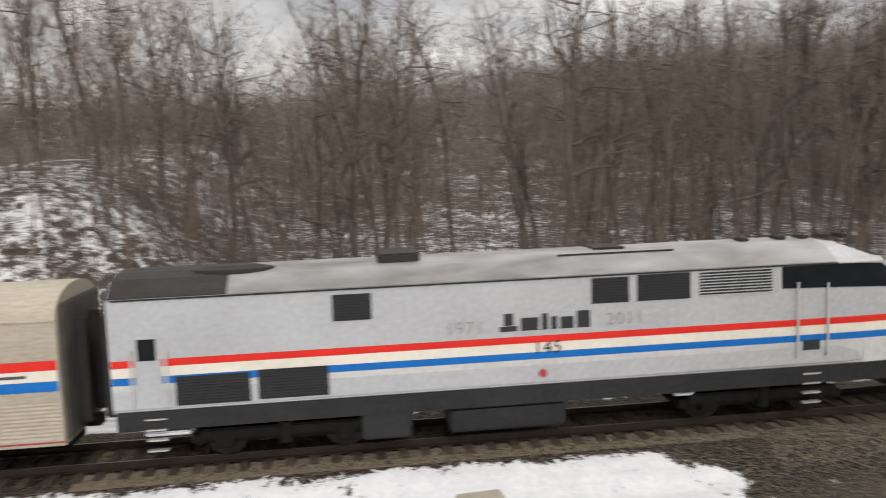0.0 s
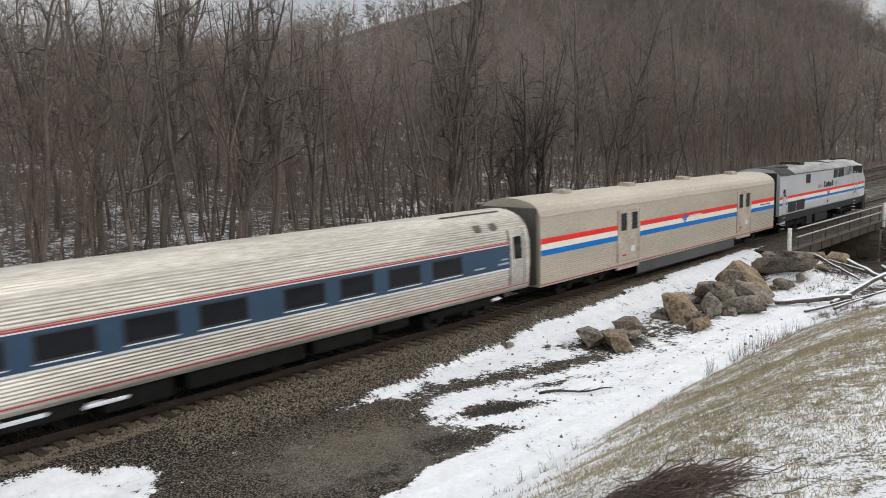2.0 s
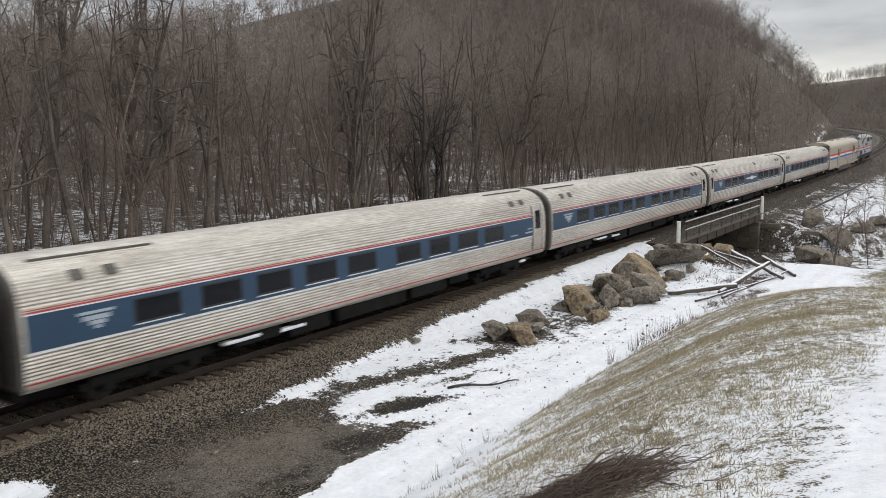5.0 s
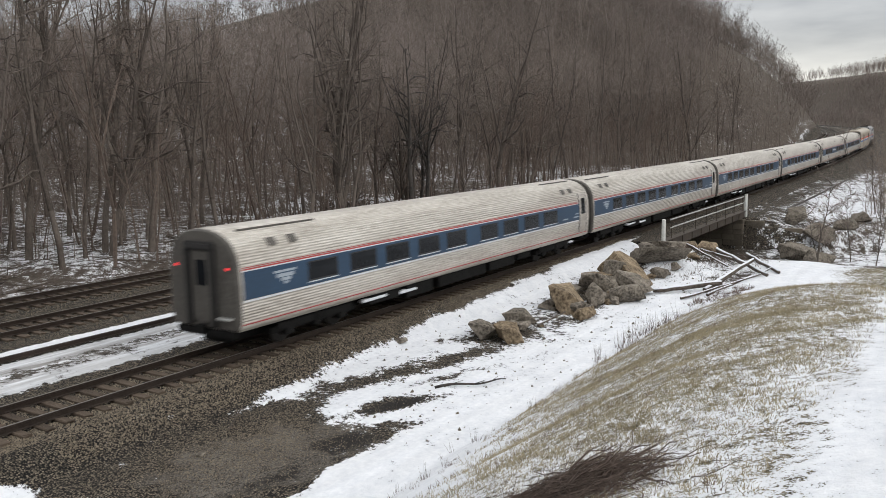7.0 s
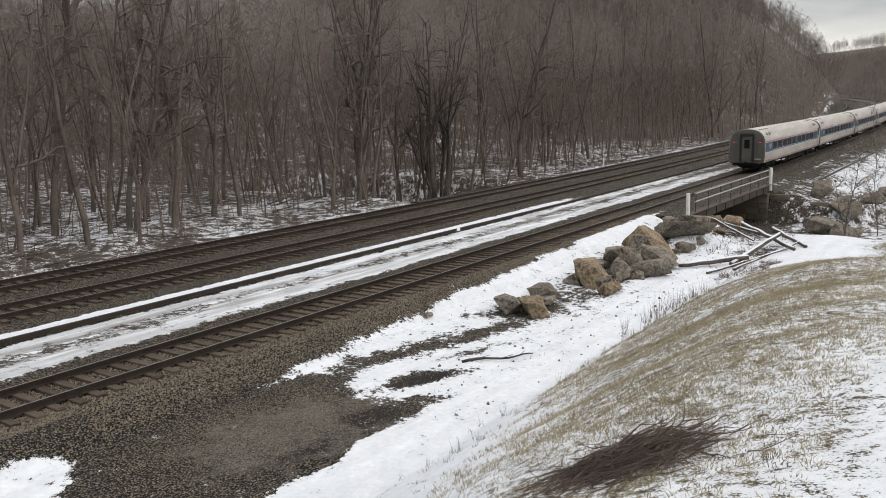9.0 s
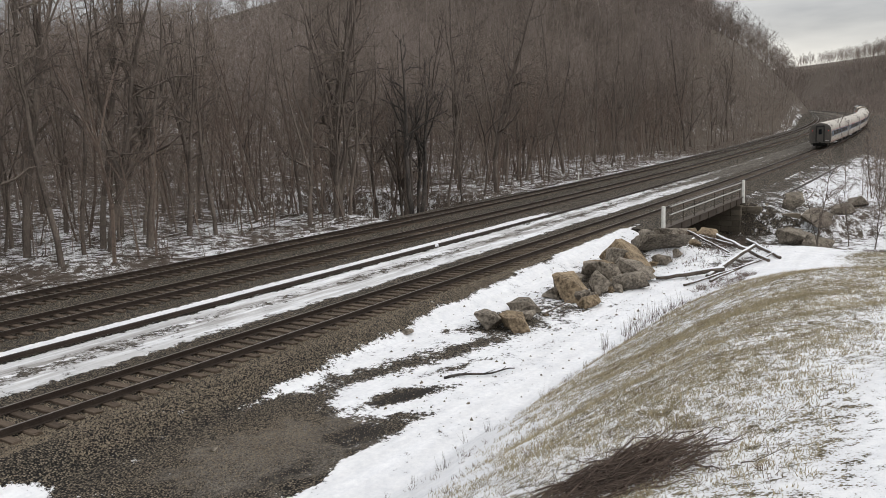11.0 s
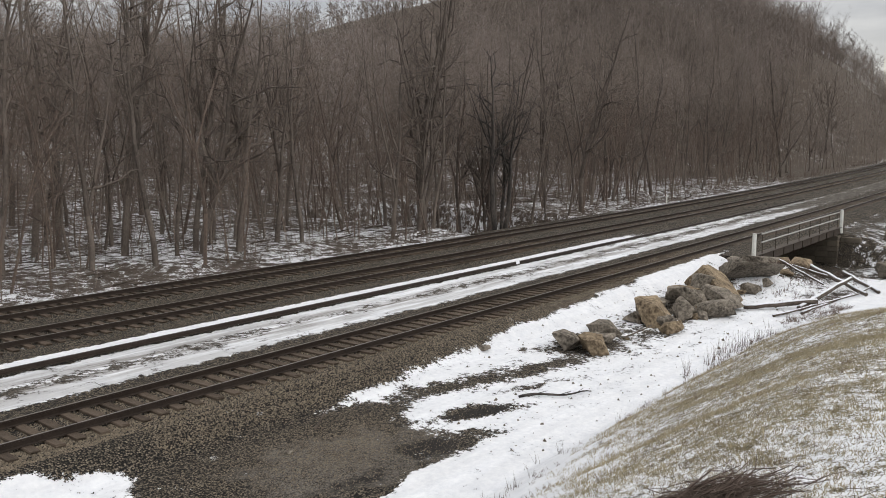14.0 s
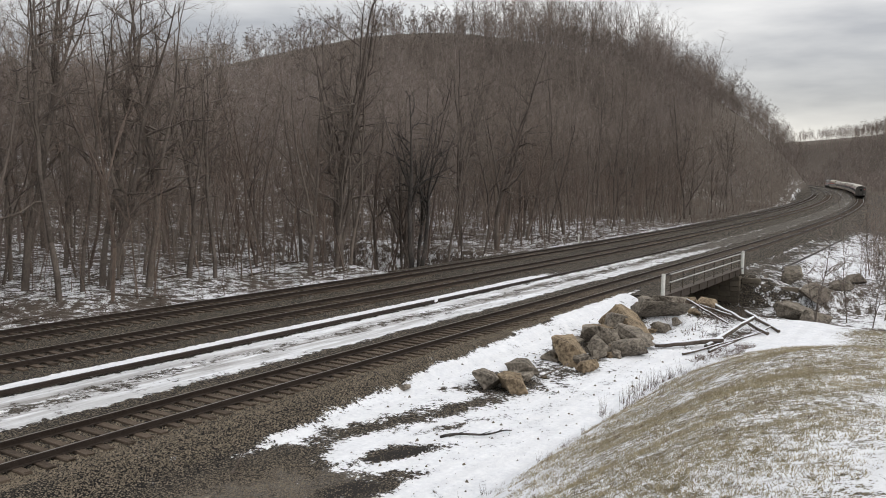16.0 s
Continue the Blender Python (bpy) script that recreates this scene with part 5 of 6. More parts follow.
def coach_end(parent, sign, rear_light=False):
    e = 12.66
    x0, x1 = sorted((sign * (e - 0.02), sign * (e + 0.06)))
    ring = [(-y, z) for y, z in COACH_SIDE] + [(y, z) for y, z in COACH_SIDE[:-1][::-1]]
    inner = [(y * 0.94, 0.9 + (z - 0.85) * 0.965) for y, z in ring]
    end = part("car_end", loft([[(x0, y, z) for y, z in ring], [(x1, y, z) for y, z in inner]] if sign > 0 else [[(x1, y, z) for y, z in ring], [(x0, y, z) for y, z in inner]]), END_GREY, parent, "grimy grey end wall")
    a, b = sorted((sign * (e + 0.055), sign * (e + 0.24)))
    for yy in ((-0.62, -0.46), (0.46, 0.62)):
        part("diaphragm_side", box(a, b, yy[0], yy[1], 0.95, 3.3, 0.04), RUBBER, end, "black rubber gangway bellows")
    part("diaphragm_top", box(a, b, -0.62, 0.62, 3.25, 3.5, 0.05), RUBBER, end)
    c, d = sorted((sign * (e + 0.05), sign * (e + 0.1)))
    door = part("end_door", box(c, d, -0.45, 0.45, 1.05, 3.2, 0.02), END_GREY, end, "grimy steel end door")
    c, d = sorted((sign * (e + 0.085), sign * (e + 0.106)))
    part("door_window", box(c, d, -0.24, 0.24, 2.15, 2.95, 0.01), GLASS, door)
    part("coupler", box(*sorted((sign * (e - 0.1), sign * (e + 0.33))), -0.16, 0.16, 0.7, 0.98, 0.04), UNDER, parent)
    part("buffer_beam", box(*sorted((sign * (e - 0.2), sign * (e + 0.12))), -1.2, 1.2, 0.62, 0.84, 0.03), UNDER, parent)
    if rear_light:
        for y in (-1.12, 1.12):
            c, d = sorted((sign * (e + 0.04), sign * (e + 0.09)))
            part("marker_light", rod((c, y, 2.72), (d, y, 2.72), 0.05, 0.045, 14), glow("red_marker_glow", (1.0, 0.05, 0.06), 0.9), end, "lit red marker light")
        part("end_step", box(*sorted((sign * (e + 0.04), sign * (e + 0.2))), -1.25, -0.7, 1.2, 1.26), HANDRAIL, end)


def plain_logo(parent, x, z, prof, k=1.0, side=-1, material=None):
    """A pale three-pointed emblem, as a plain shape."""
    for i, (a, b, c, d) in enumerate(((0.0, 0.95, 0.13, 0.2), (0.1, 0.85, -0.02, 0.09), (0.28, 0.72, -0.14, -0.04), (0.42, 0.6, -0.24, -0.16))):
        part("emblem_bar", strip(x + a * k, x + b * k, z + c * k, z + d * k, prof, 0.02, side, 2), material or EMBLEM, parent)


def build_coach(kind, label):
    """Local x runs towards the front; the body is 25.3 m long and centred."""
    c = thing("passenger_coach", label, "railway coach", "coaches of the passenger train")
    prof = full_profile(COACH_SIDE, [(1.10, 1.74), (2.78, 3.80)])
    bm = loft([[(x, y, z) for y, z in prof] for x in (-12.65, 0.0, 12.65)], caps=True)
    body = part("body", bm, STEEL, c, "fluted stainless steel body shell")
    band_ends = (-12.55, 11.35) if kind == "coach" else (-11.5, 11.35)
    for side in (-1, 1):
        band = part("blue_band", strip(*band_ends, 1.80, 2.64, COACH_SIDE, 0.012, side), BLUE_BAND, body, "dark blue painted window band")
        part("white_line", strip(*band_ends, 1.735, 1.785, COACH_SIDE, 0.014, side, 2), WHITE_LINE, band)
        part("white_line", strip(*band_ends, 2.645, 2.675, COACH_SIDE, 0.013, side, 2), WHITE_LINE, band)
        part("red_line", strip(*band_ends, 2.68, 2.72, COACH_SIDE, 0.014, side, 2), RED_LINE, band)
        part("red_line", strip(*band_ends, 2.745, 2.765, COACH_SIDE, 0.014, side, 2), RED_LINE, band)
        part("red_line", strip(-12.6, 12.6, 1.04, 1.075, COACH_SIDE, 0.014, side, 2), RED_LINE, band)
        if kind == "coach":
            spans = [(2.85, 4.3), (4.95, 6.4), (6.95, 8.4), (9.0, 10.45), (11.0, 12.5), (13.65, 15.15), (15.7, 17.1), (17.7, 19.2), (19.75, 21.3)]
        else:
            spans = [(4.2, 5.75), (6.2, 7.75), (8.15, 9.75), (14.8, 16.45), (16.9, 18.55), (19.0, 20.6), (21.1, 22.7)]
        for a, b in spans:
            w = part("window", strip(a - 12.65, b - 12.65, 1.93, 2.56, COACH_SIDE, 0.017, side), RUBBER, body, "long dark tinted window")
            part("pane", strip(a - 12.60, b - 12.70, 1.98, 2.52, COACH_SIDE, 0.021, side), GLASS, w)
            part("sill", strip(a - 12.65, b - 12.65, 1.885, 1.915, COACH_SIDE, 0.022, side, 2), WHITE_LINE, w, "thin pale line under the window")
        plain_logo(band, -12.65 + (1.35 if kind == "coach" else 2.4), 2.28, COACH_SIDE, 1.0, side)
        part("small_lettering", strip(11.35 - 0.7, 11.3, 1.95, 2.02, COACH_SIDE, 0.02, side, 2), EMBLEM, band)
        part("small_lettering", strip(11.35 - 0.5, 11.25, 2.12, 2.17, COACH_SIDE, 0.02, side, 2), EMBLEM, band)
        part("small_lettering", strip(9.3, 9.9, 1.95, 2.0, COACH_SIDE, 0.02, side, 2), EMBLEM, band)
        if kind != "coach":
            part("band_lettering", strip(-12.65 + 10.6, -12.65 + 14.0, 2.2, 2.32, COACH_SIDE, 0.02, side, 2), WHITE_LINE, band)
            part("band_lettering", strip(-12.65 + 12.0, -12.65 + 12.8, 2.12, 2.4, COACH_SIDE, 0.022, side, 2), WHITE_LINE, band)
        doors = [(11.42, 12.28)] if kind == "coach" else [(11.42, 12.28), (-12.4, -11.6)]
        for a, b in doors:
            dr = part("side_door", strip(a, b, 1.12, 3.16, COACH_SIDE, 0.018, side, 8), STEEL_FLAT, body, "plain steel passenger door")
            part("door_seam", strip(a - 0.05, a - 0.015, 1.09, 3.2, COACH_SIDE, 0.016, side, 8), RUBBER, dr)
            part("door_seam", strip(b + 0.015, b + 0.05, 1.09, 3.2, COACH_SIDE, 0.016, side, 8), RUBBER, dr)
            part("door_window", strip(a + 0.2, b - 0.16, 2.08, 2.92, COACH_SIDE, 0.024, side), GLASS, dr)
            part("door_panel", strip(a - 0.3 if a > 0 else a - 0.2, min(b + 0.34, 12.64), 1.08, 1.11, COACH_SIDE, 0.016, side, 2), STEEL_FLAT, dr)
        vents = [(-11.1, 3.38), (-10.2, 3.38), (9.8, 3.38), (10.7, 3.38)] + ([(1.5, 3.38)] if kind != "coach" else [])
        for x, z in vents:
            part("roof_vent", strip(x - 0.17, x + 0.17, z - 0.11, z + 0.11, COACH_SIDE, 0.03, side), END_GREY, body, "small grey roof vent")
    part("roof_hatch", box(-12.0, -8.6, -0.8, -0.72, 3.755, 3.80), END_GREY, body)
    part("roof_hatch", box(8.6, 11.9, -0.62, -0.55, 3.80, 3.845), END_GREY, body)
    for x in (-9.1, 9.1):
        wheelset_truck(c, x)
    underfloor(c, [(-6.4, -4.5, 0.46, ""), (-4.1, -2.3, 0.3, "dark battery box"), (-1.9, 1.9, 0.34, ""), (2.2, 4.6, 0.38, ""), (4.8, 6.2, 0.5, "")])
    # deep full-length box, added to stop light passing under the car
    part("light_block_sill", box(-12.4, 12.4, -0.5, 0.5, 0.34, 0.78, 0.03), UNDER, c)
    add_snow_bits(c, [(-6.8, 0.62, 1.4), (-4.6, 0.55, 1.1), (10.6, 0.6, 0.5)])
    coach_end(c, 1)
    coach_end(c, -1, kind == "coach" and label.startswith("last"))
    return c


BAG_SIDE = [(1.50, 0.72), (1.53, 0.85), (1.53, 1.5), (1.53, 2.2), (1.53, 3.0), (1.52, 3.5), (1.45, 3.72), (1.30, 3.90), (1.05, 4.04), (0.7, 4.14), (0.35, 4.19), (0.0, 4.2)]


def build_baggage_car():
    c = thing("baggage_car", "beige baggage car with red and blue stripes and loading doors", "railway coach")
    prof = full_profile(BAG_SIDE, [(0.92, 1.78)], 0.085, 0.013)
    body = part("body", loft([[(x, y, z) for y, z in prof] for x in (-12.6, 0, 12.6)]), BEIGE, c, "beige painted body shell")
    # local x of the doors from the car's front
    doors = [(12.65 - 5.9, 12.65 - 3.85), (12.65 - 19.3, 12.65 - 17.3)]
    edges = [-12.55] + sorted(v for q in doors for v in q) + [12.55]
    for side in (-1, 1):
        for a, b in ((edges[0], edges[1]), (edges[2], edges[3]), (edges[4], edges[5])):
            part("red_stripe", strip(a, b, 2.43, 2.64, BAG_SIDE, 0.012, side, 2), BRIGHT_RED, body, "bright red stripe")
            part("white_stripe", strip(a, b, 2.185, 2.425, BAG_SIDE, 0.010, side, 2), CREAM, body, "cream white stripe")
            part("blue_stripe", strip(a, b, 1.96, 2.18, BAG_SIDE, 0.012, side, 2), BRIGHT_BLUE, body, "bright blue stripe")
        part("rain_gutter", strip(-12.6, 12.6, 3.50, 3.53, BAG_SIDE, 0.03, side, 2), BEIGE_DOOR, body)
        part("red_line", strip(-12.6, 12.6, 0.79, 0.825, BAG_SIDE, 0.012, side, 2), RED_LINE, body)
        for a, b in doors:
            dr = part("loading_door", strip(a + 0.1, b - 0.1, 1.0, 3.24, BAG_SIDE, 0.03, side, 2, 0.02), BEIGE_DOOR, body, "worn beige double loading door")
            part("door_frame", strip(a, a + 0.09, 0.95, 3.3, BAG_SIDE, 0.05, side, 2), BEIGE_DOOR, dr)
            part("door_frame", strip(b - 0.09, b, 0.95, 3.3, BAG_SIDE, 0.05, side, 2), BEIGE_DOOR, dr)
            part("door_frame", strip(a, b, 3.245, 3.3, BAG_SIDE, 0.052, side, 2), BEIGE_DOOR, dr)
            for u in (0.22, 1.2):
                f = part("window_frame", strip(a + u, a + u + 0.62, 2.3, 3.2, BAG_SIDE, 0.04, side, 2), BEIGE_DOOR, dr)
                part("pane", strip(a + u + 0.05, a + u + 0.57, 2.36, 3.14, BAG_SIDE, 0.044, side, 2), GLASS, f)
            part("rust_stain_plate", strip(a + 1.2, a + 1.55, 1.35, 1.6, BAG_SIDE, 0.036, side, 2), WHITE_LINE, dr)
            part("door_latch", strip(a + 0.4, a + 0.75, 1.2, 1.28, BAG_SIDE, 0.045, side, 2), RED_LINE, dr)
            part("door_step", box(a, b, side * 1.5 - 0.06, side * 1.5 + 0.06, 0.6, 0.72, 0.02), BEIGE_DOOR, dr)
        plain_logo(body, -0.3, 2.38, BAG_SIDE, 0.8, side, BRIGHT_BLUE)
        part("small_lettering", strip(0.6, 2.0, 2.44, 2.5, BAG_SIDE, 0.02, side, 2), WHITE_LINE, body)
        part("small_lettering", strip(10.2, 11.9, 2.28, 2.34, BAG_SIDE, 0.02, side, 2), SKIRT_GREY, body)
        part("skirt", strip(-4.6, 6.7, 0.18, 0.70, [(1.42, 0.1), (1.46, 0.75)], 0.0, side, 2, 0.06), SKIRT_GREY, c, "grey side skirt between the trucks")
    for x in (-9.0, -3.4, 2.6, 9.0):
        part("roof_ventilator", box(x - 0.38, x + 0.38, -0.45, 0.1, 4.10, 4.36, 0.05), BEIGE_DOOR, body, "low beige roof ventilator")
    part("front_end", box(12.6, 12.68, -1.38, 1.38, 0.8, 3.85, 0.03), END_GREY, c, "grimy grey end wall")
    part("rear_end", box(-12.68, -12.6, -1.38, 1.38, 0.8, 3.85, 0.03), END_GREY, c, "grimy grey end wall")
    for sg in (-1, 1):
        for y in (-0.55, 0.55):
            part("diaphragm_side", box(*sorted((sg * 12.67, sg * 12.93)), y - 0.08, y + 0.08, 0.95, 3.4, 0.03), RUBBER, c, "black rubber gangway bellows")
        part("coupler", box(*sorted((sg * 12.5, sg * 13.0)), -0.16, 0.16, 0.7, 0.98, 0.04), UNDER, c)
    for x in (-8.8, 8.8):
        wheelset_truck(c, x)
    # same added box as under the coaches, to keep the underside dark
    part("light_block_sill", box(-12.4, 12.4, -0.5, 0.5, 0.34, 0.78, 0.03), UNDER, c)
    underfloor(c, [(-4.2, -1.0, 0.35, ""), (-0.6, 2.5, 0.4, ""), (3.0, 6.2, 0.35, "")])
    return c


LOCO_SIDE = [(1.42, 1.30), (1.49, 1.42), (1.50, 2.2), (1.50, 3.0), (1.50, 3.86), (1.38, 3.98), (1.0, 4.22), (0.5, 4.32), (0.0, 4.34)]


def text_mesh(words, size):
    cu = bpy.data.curves.new("digits", "FONT")
    cu.body, cu.size, cu.extrude, cu.align_x = words, size, 0.004, "CENTER"
    ob = new("digits", cu)
    me = bpy.data.meshes.new_from_object(ob.evaluated_get(bpy.context.evaluated_depsgraph_get()))
    bpy.data.objects.remove(ob)
    return me


def build_locomotive():
    """Local x runs towards the nose; the nose is at x = 10.3."""
    c = thing("diesel_locomotive", "silver-grey diesel locomotive with red, white and blue stripes", "locomotive")
    half = [(-y, z) for y, z in LOCO_SIDE] + [(y, z) for y, z in LOCO_SIDE[:-1][::-1]]

    def section(x, top, width=1.0, low=1.30):
        return [(x, y * width, min(max(z, low), top) if z < top else top - 0.0005 * (4.4 - abs(y))) for y, z in half]

    body = part("body", loft([section(-10.2, 4.34), section(0, 4.34), section(6.9, 4.34), section(7.35, 4.28, 0.995), section(8.1, 3.95, 0.97), section(9.0, 3.10, 0.92), section(9.55, 2.86, 0.88), section(10.0, 2.55, 0.83), section(10.25, 2.1, 0.76), section(10.3, 1.5, 0.72)]), LOCO_SILVER, c, "silver-grey painted carbody with a raked nose")
    roof_prof = [(1.515, 3.90), (1.39, 4.005), (1.01, 4.245), (0.5, 4.345), (0.0, 4.365)]
    rr = [(-y, z) for y, z in roof_prof] + [(y, z) for y, z in roof_prof[:-1][::-1]] + [(y, z - 0.02) for y, z in roof_prof] + [(-y, z - 0.02) for y, z in roof_prof[:-1][::-1]]
    part("roof", loft([[(x, y, z) for y, z in rr] for x in (-10.15, 6.85)]), LOCO_ROOF, c, "sooty grey roof")
    for side in (-1, 1):
        part("roof_seam", strip(-10.1, 6.9, 3.84, 3.87, LOCO_SIDE, 0.03, side, 2), LOCO_FRAME, body)
        for name, z0, z1, m, lab in (("red_stripe", 2.36, 2.52, BRIGHT_RED, "bright red stripe"), ("white_stripe", 2.135, 2.355, CREAM, "cream white stripe"), ("blue_stripe", 1.97, 2.13, BRIGHT_BLUE, "bright blue stripe"), ("lower_panel", 1.36, 1.965, LOCO_LOW, "silver white lower side")):
            part(name, strip(-10.18, 7.6, z0, z1, LOCO_SIDE, 0.008, side, 2), m, body, lab)
            part(name, loft([[(x, side * (1.50 * w + 0.012), z) for z in (z0, z1)] + [(x, side * (1.50 * w - 0.03), z) for z in (z1, z0)] for x, w in ((7.6, 0.99), (8.1, 0.97), (9.0, 0.92), (9.55, 0.885))]), m, body, lab)
        # grilles with slats; places are metres behind the nose
        for a, b, z0, z1, m, lab in ((15.6, 14.72, 3.14, 3.74, BLACK, "dark louvred intake"), (9.58, 8.67, 3.2, 3.8, BLACK, "dark louvred intake"), (8.47, 7.16, 3.2, 3.82, BLACK, "dark louvred intake"), (6.96, 5.09, 3.21, 3.85, LOCO_SILVER, "silver louvred panel"), (19.13, 17.5, 1.44, 2.1, BLACK, "dark louvred lower grille"), (17.33, 15.75, 1.46, 2.14, BLACK, "dark louvred lower grille")):
            x0, x1 = 10.3 - a, 10.3 - b
            g = part("grille", strip(x0, x1, z0, z1, LOCO_SIDE, 0.016, side, 2), m, body, lab)
            n = int((z1 - z0) / 0.065)
            for i in range(n):
                z = z0 + (i + 0.5) * (z1 - z0) / n
                part("slat", strip(x0 + 0.03, x1 - 0.03, z - 0.012, z + 0.012, LOCO_SIDE, 0.034, side, 2), LOCO_FRAME if m is BLACK else LOCO_SILVER, g)
            if m is not BLACK:
                part("slat_shadow_gap", strip(x0 + 0.02, x1 - 0.02, z0 + 0.02, z1 - 0.02, LOCO_SIDE, 0.0175, side, 2), LOCO_FRAME, g)
        # cab: dark wrap-round window, door with handrails
        part("cab_window", loft([[(x, side * (1.5 * w + 0.014), z0), (x, side * (1.5 * w + 0.014), z1), (x, side * (1.5 * w - 0.03), z1), (x, side * (1.5 * w - 0.03), z0)] for x, w, z0, z1 in ((5.45, 1.0, 3.3, 3.83), (7.0, 1.0, 3.26, 3.84), (7.5, 0.99, 3.24, 3.83), (8.05, 0.972, 3.22, 3.8), (8.3, 0.96, 3.2, 3.62))]), GLASS, body, "dark wrap-round cab window")
        for a, z1, b, z0 in ((4.47, 3.45, 4.47, 1.6), (3.7, 3.4, 3.7, 1.6), (20.04, 2.75, 20.04, 1.45), (19.29, 2.75, 19.29, 1.45)):
            h = part("grab_handle", rod((10.3 - a, side * 1.58, z0), (10.3 - a, side * 1.58, z1), 0.028), HANDRAIL, body, "bare metal grab handle")
            for z in (z0 + 0.03, z1 - 0.03):
                part("bracket", rod((10.3 - a, side * 1.47, z), (10.3 - a, side * 1.59, z), 0.02), HANDRAIL, h)
        d = part("rear_door", strip(10.3 - 19.98, 10.3 - 19.4, 1.42, 3.06, LOCO_SIDE, 0.013, side, 2), LOCO_SILVER, body)
        part("door_window", strip(10.3 - 19.9, 10.3 - 19.5, 2.5, 2.98, LOCO_SIDE, 0.02, side, 2), GLASS, d)
        part("step_recess", strip(10.3 - 4.3, 10.3 - 3.86, 1.75, 2.0, LOCO_SIDE, 0.012, side, 2), BLACK, body)
        part("frame_skirt", strip(-10.15, 8.6, 0.90, 1.34, [(1.46, 0.8), (1.48, 1.4)], 0.0, side, 2, 0.1), LOCO_FRAME, c, "dark grey frame skirt")
        part("tank", box(10.3 - 13.0, 10.3 - 10.2, *sorted((side * 0.1, side * 1.36)), 0.28, 0.88, 0.06), LOCO_FRAME, c, "dark grey fuel tank")
        part("equipment_box", box(10.3 - 15.05, 10.3 - 13.9, *sorted((side * 0.9, side * 1.45)), 0.3, 1.0, 0.04), LOCO_FRAME, c)
        part("fuel_cap", rod((10.3 - 10.78, side * 1.49, 1.62), (10.3 - 10.78, side * 1.54, 1.62), 0.1, 0.09, 14), RED_LINE, body, "dark red fuel cap")
        for a in (4.05, 19.6):
            for i in range(4):
                part("ladder_step", box(10.3 - a - 0.22, 10.3 - a + 0.22, *sorted((side * 1.36, side * 1.52)), 0.42 + i * 0.24, 0.45 + i * 0.24), HANDRAIL, c, "worn bright ladder step")
        # brand word as plain dark bars, years and unit number as digits
        for x0, x1, z0, z1 in ((0, 0.42, 0, 0.12), (0.1, 0.32, 0.14, 0.42), (0.5, 0.92, 0, 0.3), (1.0, 1.14, 0, 0.38), (1.22, 1.36, 0, 0.3), (1.44, 1.76, 0, 0.28), (1.84, 2.16, 0, 0.4)):
            if side < 0:
                part("name_bar", strip(10.3 - 11.78 + x0, 10.3 - 11.78 + x1, 2.66 + z0, 2.66 + z1, LOCO_SIDE, 0.014, side, 2), BLACK, body)
        for words, x, z, sz, m in (("1971", 12.6, 2.66, 0.42, FAINT_GREY), ("2011", 8.78, 2.68, 0.42, FAINT_GREY), ("145", 10.66, 2.1, 0.42, BLACK)):
            for k, sign in enumerate(words):
                me = text_mesh(sign, sz)
                me.materials.clear()
                me.materials.append(m)
                off = (k - (len(words) - 1) / 2) * sz * 0.56 * (1 if side < 0 else -1)
                part("digit", me, m, body, "painted digit", pose(10.3 - x + off, side * 1.517, z, 90, 0, 0 if side < 0 else 180))
    # roof gear
    part("soot_plate", loft([[(x, y, z + 0.012) for y, z in rr] for x in (-10.17, -7.6)]), SOOT, c, "soot-black rear end of the roof")
    part("exhaust_hood", loft([[(10.3 - 17.85 + math.cos(a) * 1.0 * k, -0.55 + math.sin(a) * 0.42 * k, z) for a in np.linspace(0, 6.0, 14)] for k, z in ((1, 4.16), (0.95, 4.36), (0.55, 4.44))]), SOOT, c, "sooty exhaust hood")
    part("roof_vent_box", box(10.3 - 14.5, 10.3 - 13.5, -0.7, 0.7, 4.28, 4.52, 0.05), SOOT, c, "black roof vent box")
    part("roof_hatch", box(10.3 - 9.2, 10.3 - 8.4, -0.5, 0.5, 4.33, 4.40, 0.02), SOOT, c)
    part("roof_bar", box(10.3 - 10.2, 10.3 - 7.3, -0.86, -0.82, 4.28, 4.32), BLACK, c)
    for x in (5.2, 4.2, 3.6, 3.0, 2.5):
        part("roof_horn", box(10.3 - x - 0.12, 10.3 - x + 0.12, -0.35, 0.1, 4.34, 4.44, 0.03), SOOT, c)
    part("windshield", loft([[(x, y, z) for y in (-w, w)] + [(x + 0.03, y, z + 0.02) for y in (w, -w)] for x, z, w in ((8.13, 3.96, 1.1), (8.95, 3.19, 1.22))]), GLASS, c, "dark raked windscreen")
    part("rear_wall", box(-10.32, -10.2, -1.3, 1.3, 1.3, 4.05, 0.03), LOCO_FRAME, c)
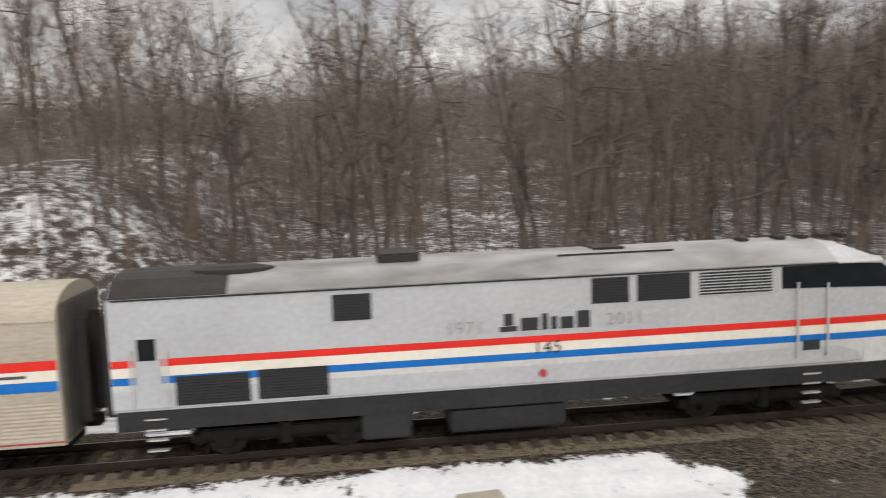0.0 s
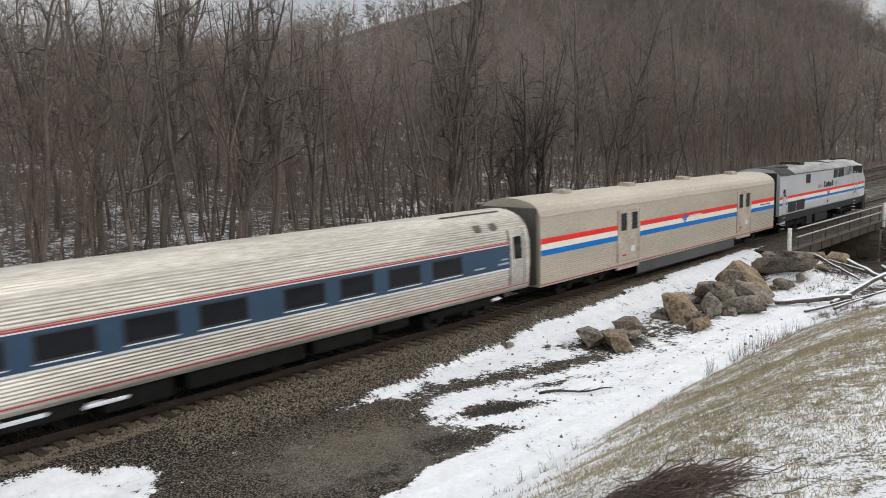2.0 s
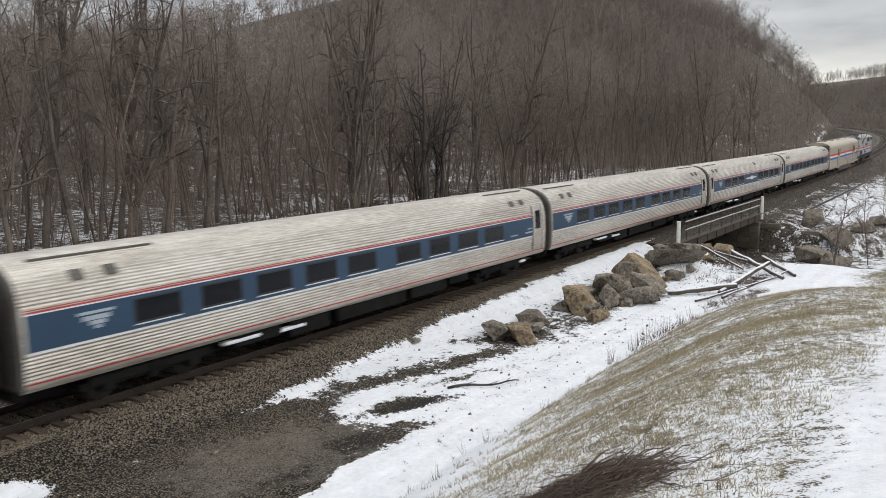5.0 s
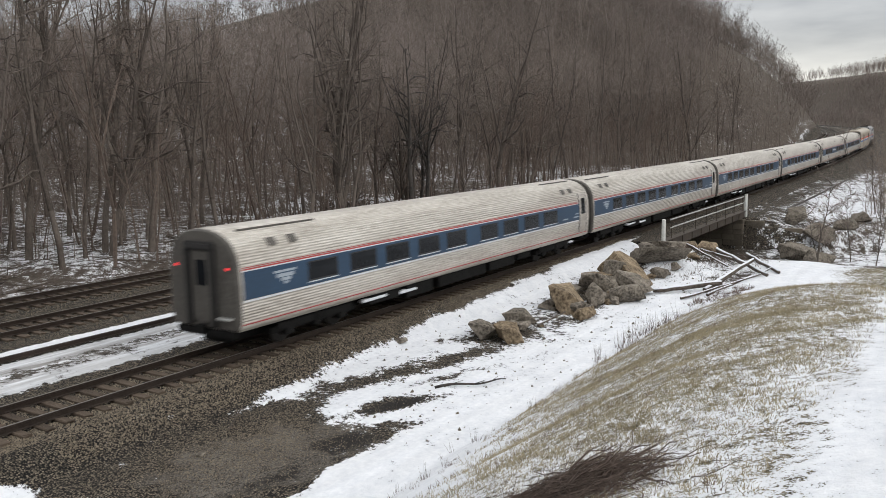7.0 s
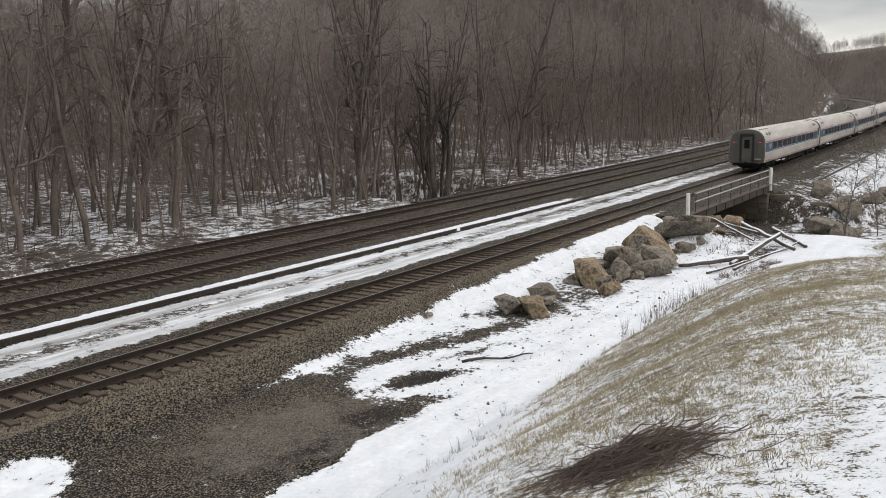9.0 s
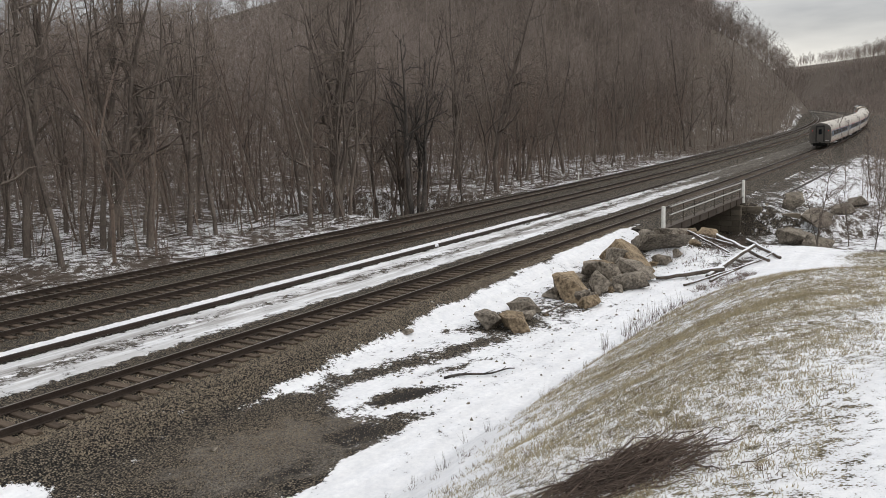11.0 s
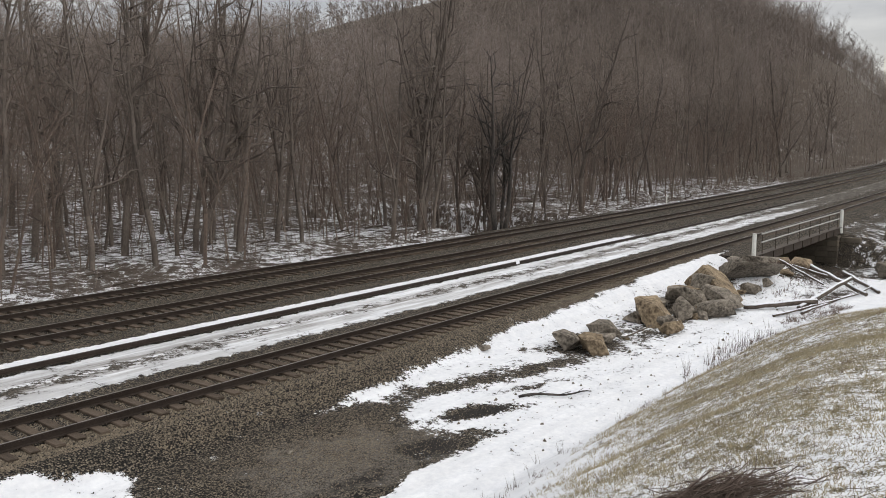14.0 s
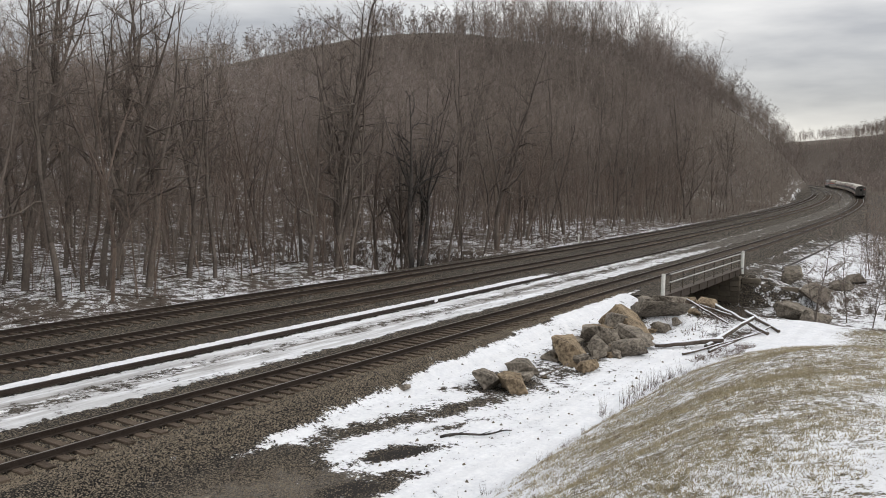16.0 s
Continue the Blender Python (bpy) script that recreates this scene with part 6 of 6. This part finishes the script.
    for y in (-0.5, 0.5):
        part("diaphragm_side", box(-10.62, -10.31, y - 0.08, y + 0.08, 1.0, 3.4, 0.03), RUBBER, c, "black rubber gangway bellows")
    part("underframe", box(-10.2, 9.6, -1.2, 1.2, 0.95, 1.31, 0.03), LOCO_FRAME, c)
    part("pilot", loft([[(x, y, z) for y, z in ((-1.3, 0.2), (1.3, 0.2), (1.3, 1.45), (-1.3, 1.45))] for x in (9.4, 10.2)]), LOCO_FRAME, c, "dark front pilot plate")
    part("coupler", box(10.2, 10.62, -0.16, 0.16, 0.72, 1.0, 0.04), UNDER, c)
    for x in (10.3 - 5.2, 10.3 - 16.8):
        wheelset_truck(c, x, 2.75, 0.51, 1.2, True)
    add_snow_bits(c, [(-9.6, 0.72, 1.0), (10.3 - 7.5, 0.78, 0.5), (10.3 - 2.9, 0.82, 0.4)])
    return c


NOSE_AT_START, SPEED, GAIN = 15.5, 28.6, 0.07
locomotive = build_locomotive()
baggage = build_baggage_car()
plain_coach = build_coach("coach", "fluted stainless steel coach with a dark blue window band")
cafe = build_coach("cafe", "fluted stainless steel cafe coach with lettering in its blue band")
last = build_coach("coach", "last fluted stainless steel coach with red marker lights")
third, fourth, fifth = (copy_thing(plain_coach, Matrix.Identity(4)) for _ in range(3))
TRAIN = [(locomotive, 10.3, 7.2), (baggage, 21.5 + 12.65, 8.8)] + [(ob, 21.5 + 26.0 * (i + 1) + 12.65, 9.1) for i, ob in enumerate((plain_coach, cafe, third, fourth, fifth, last))]


def car_pose(s, reach):
    """A car whose trucks both stand on the curving track."""
    a, b = spot(s - reach, 0), spot(s + reach, 0)
    m, t = (a + b) / 2, b - a
    return pose(m.x, m.y, m.z, 0, -math.degrees(math.atan2(t.z, t.xy.length)), math.degrees(math.atan2(t.y, t.x)))


def motions():
    for car, behind, reach in TRAIN:
        walk(car, [(t, car_pose(NOSE_AT_START + SPEED * t + GAIN * t * t - behind, reach)) for t in np.arange(0, 16.01, 1.0)])


motions()
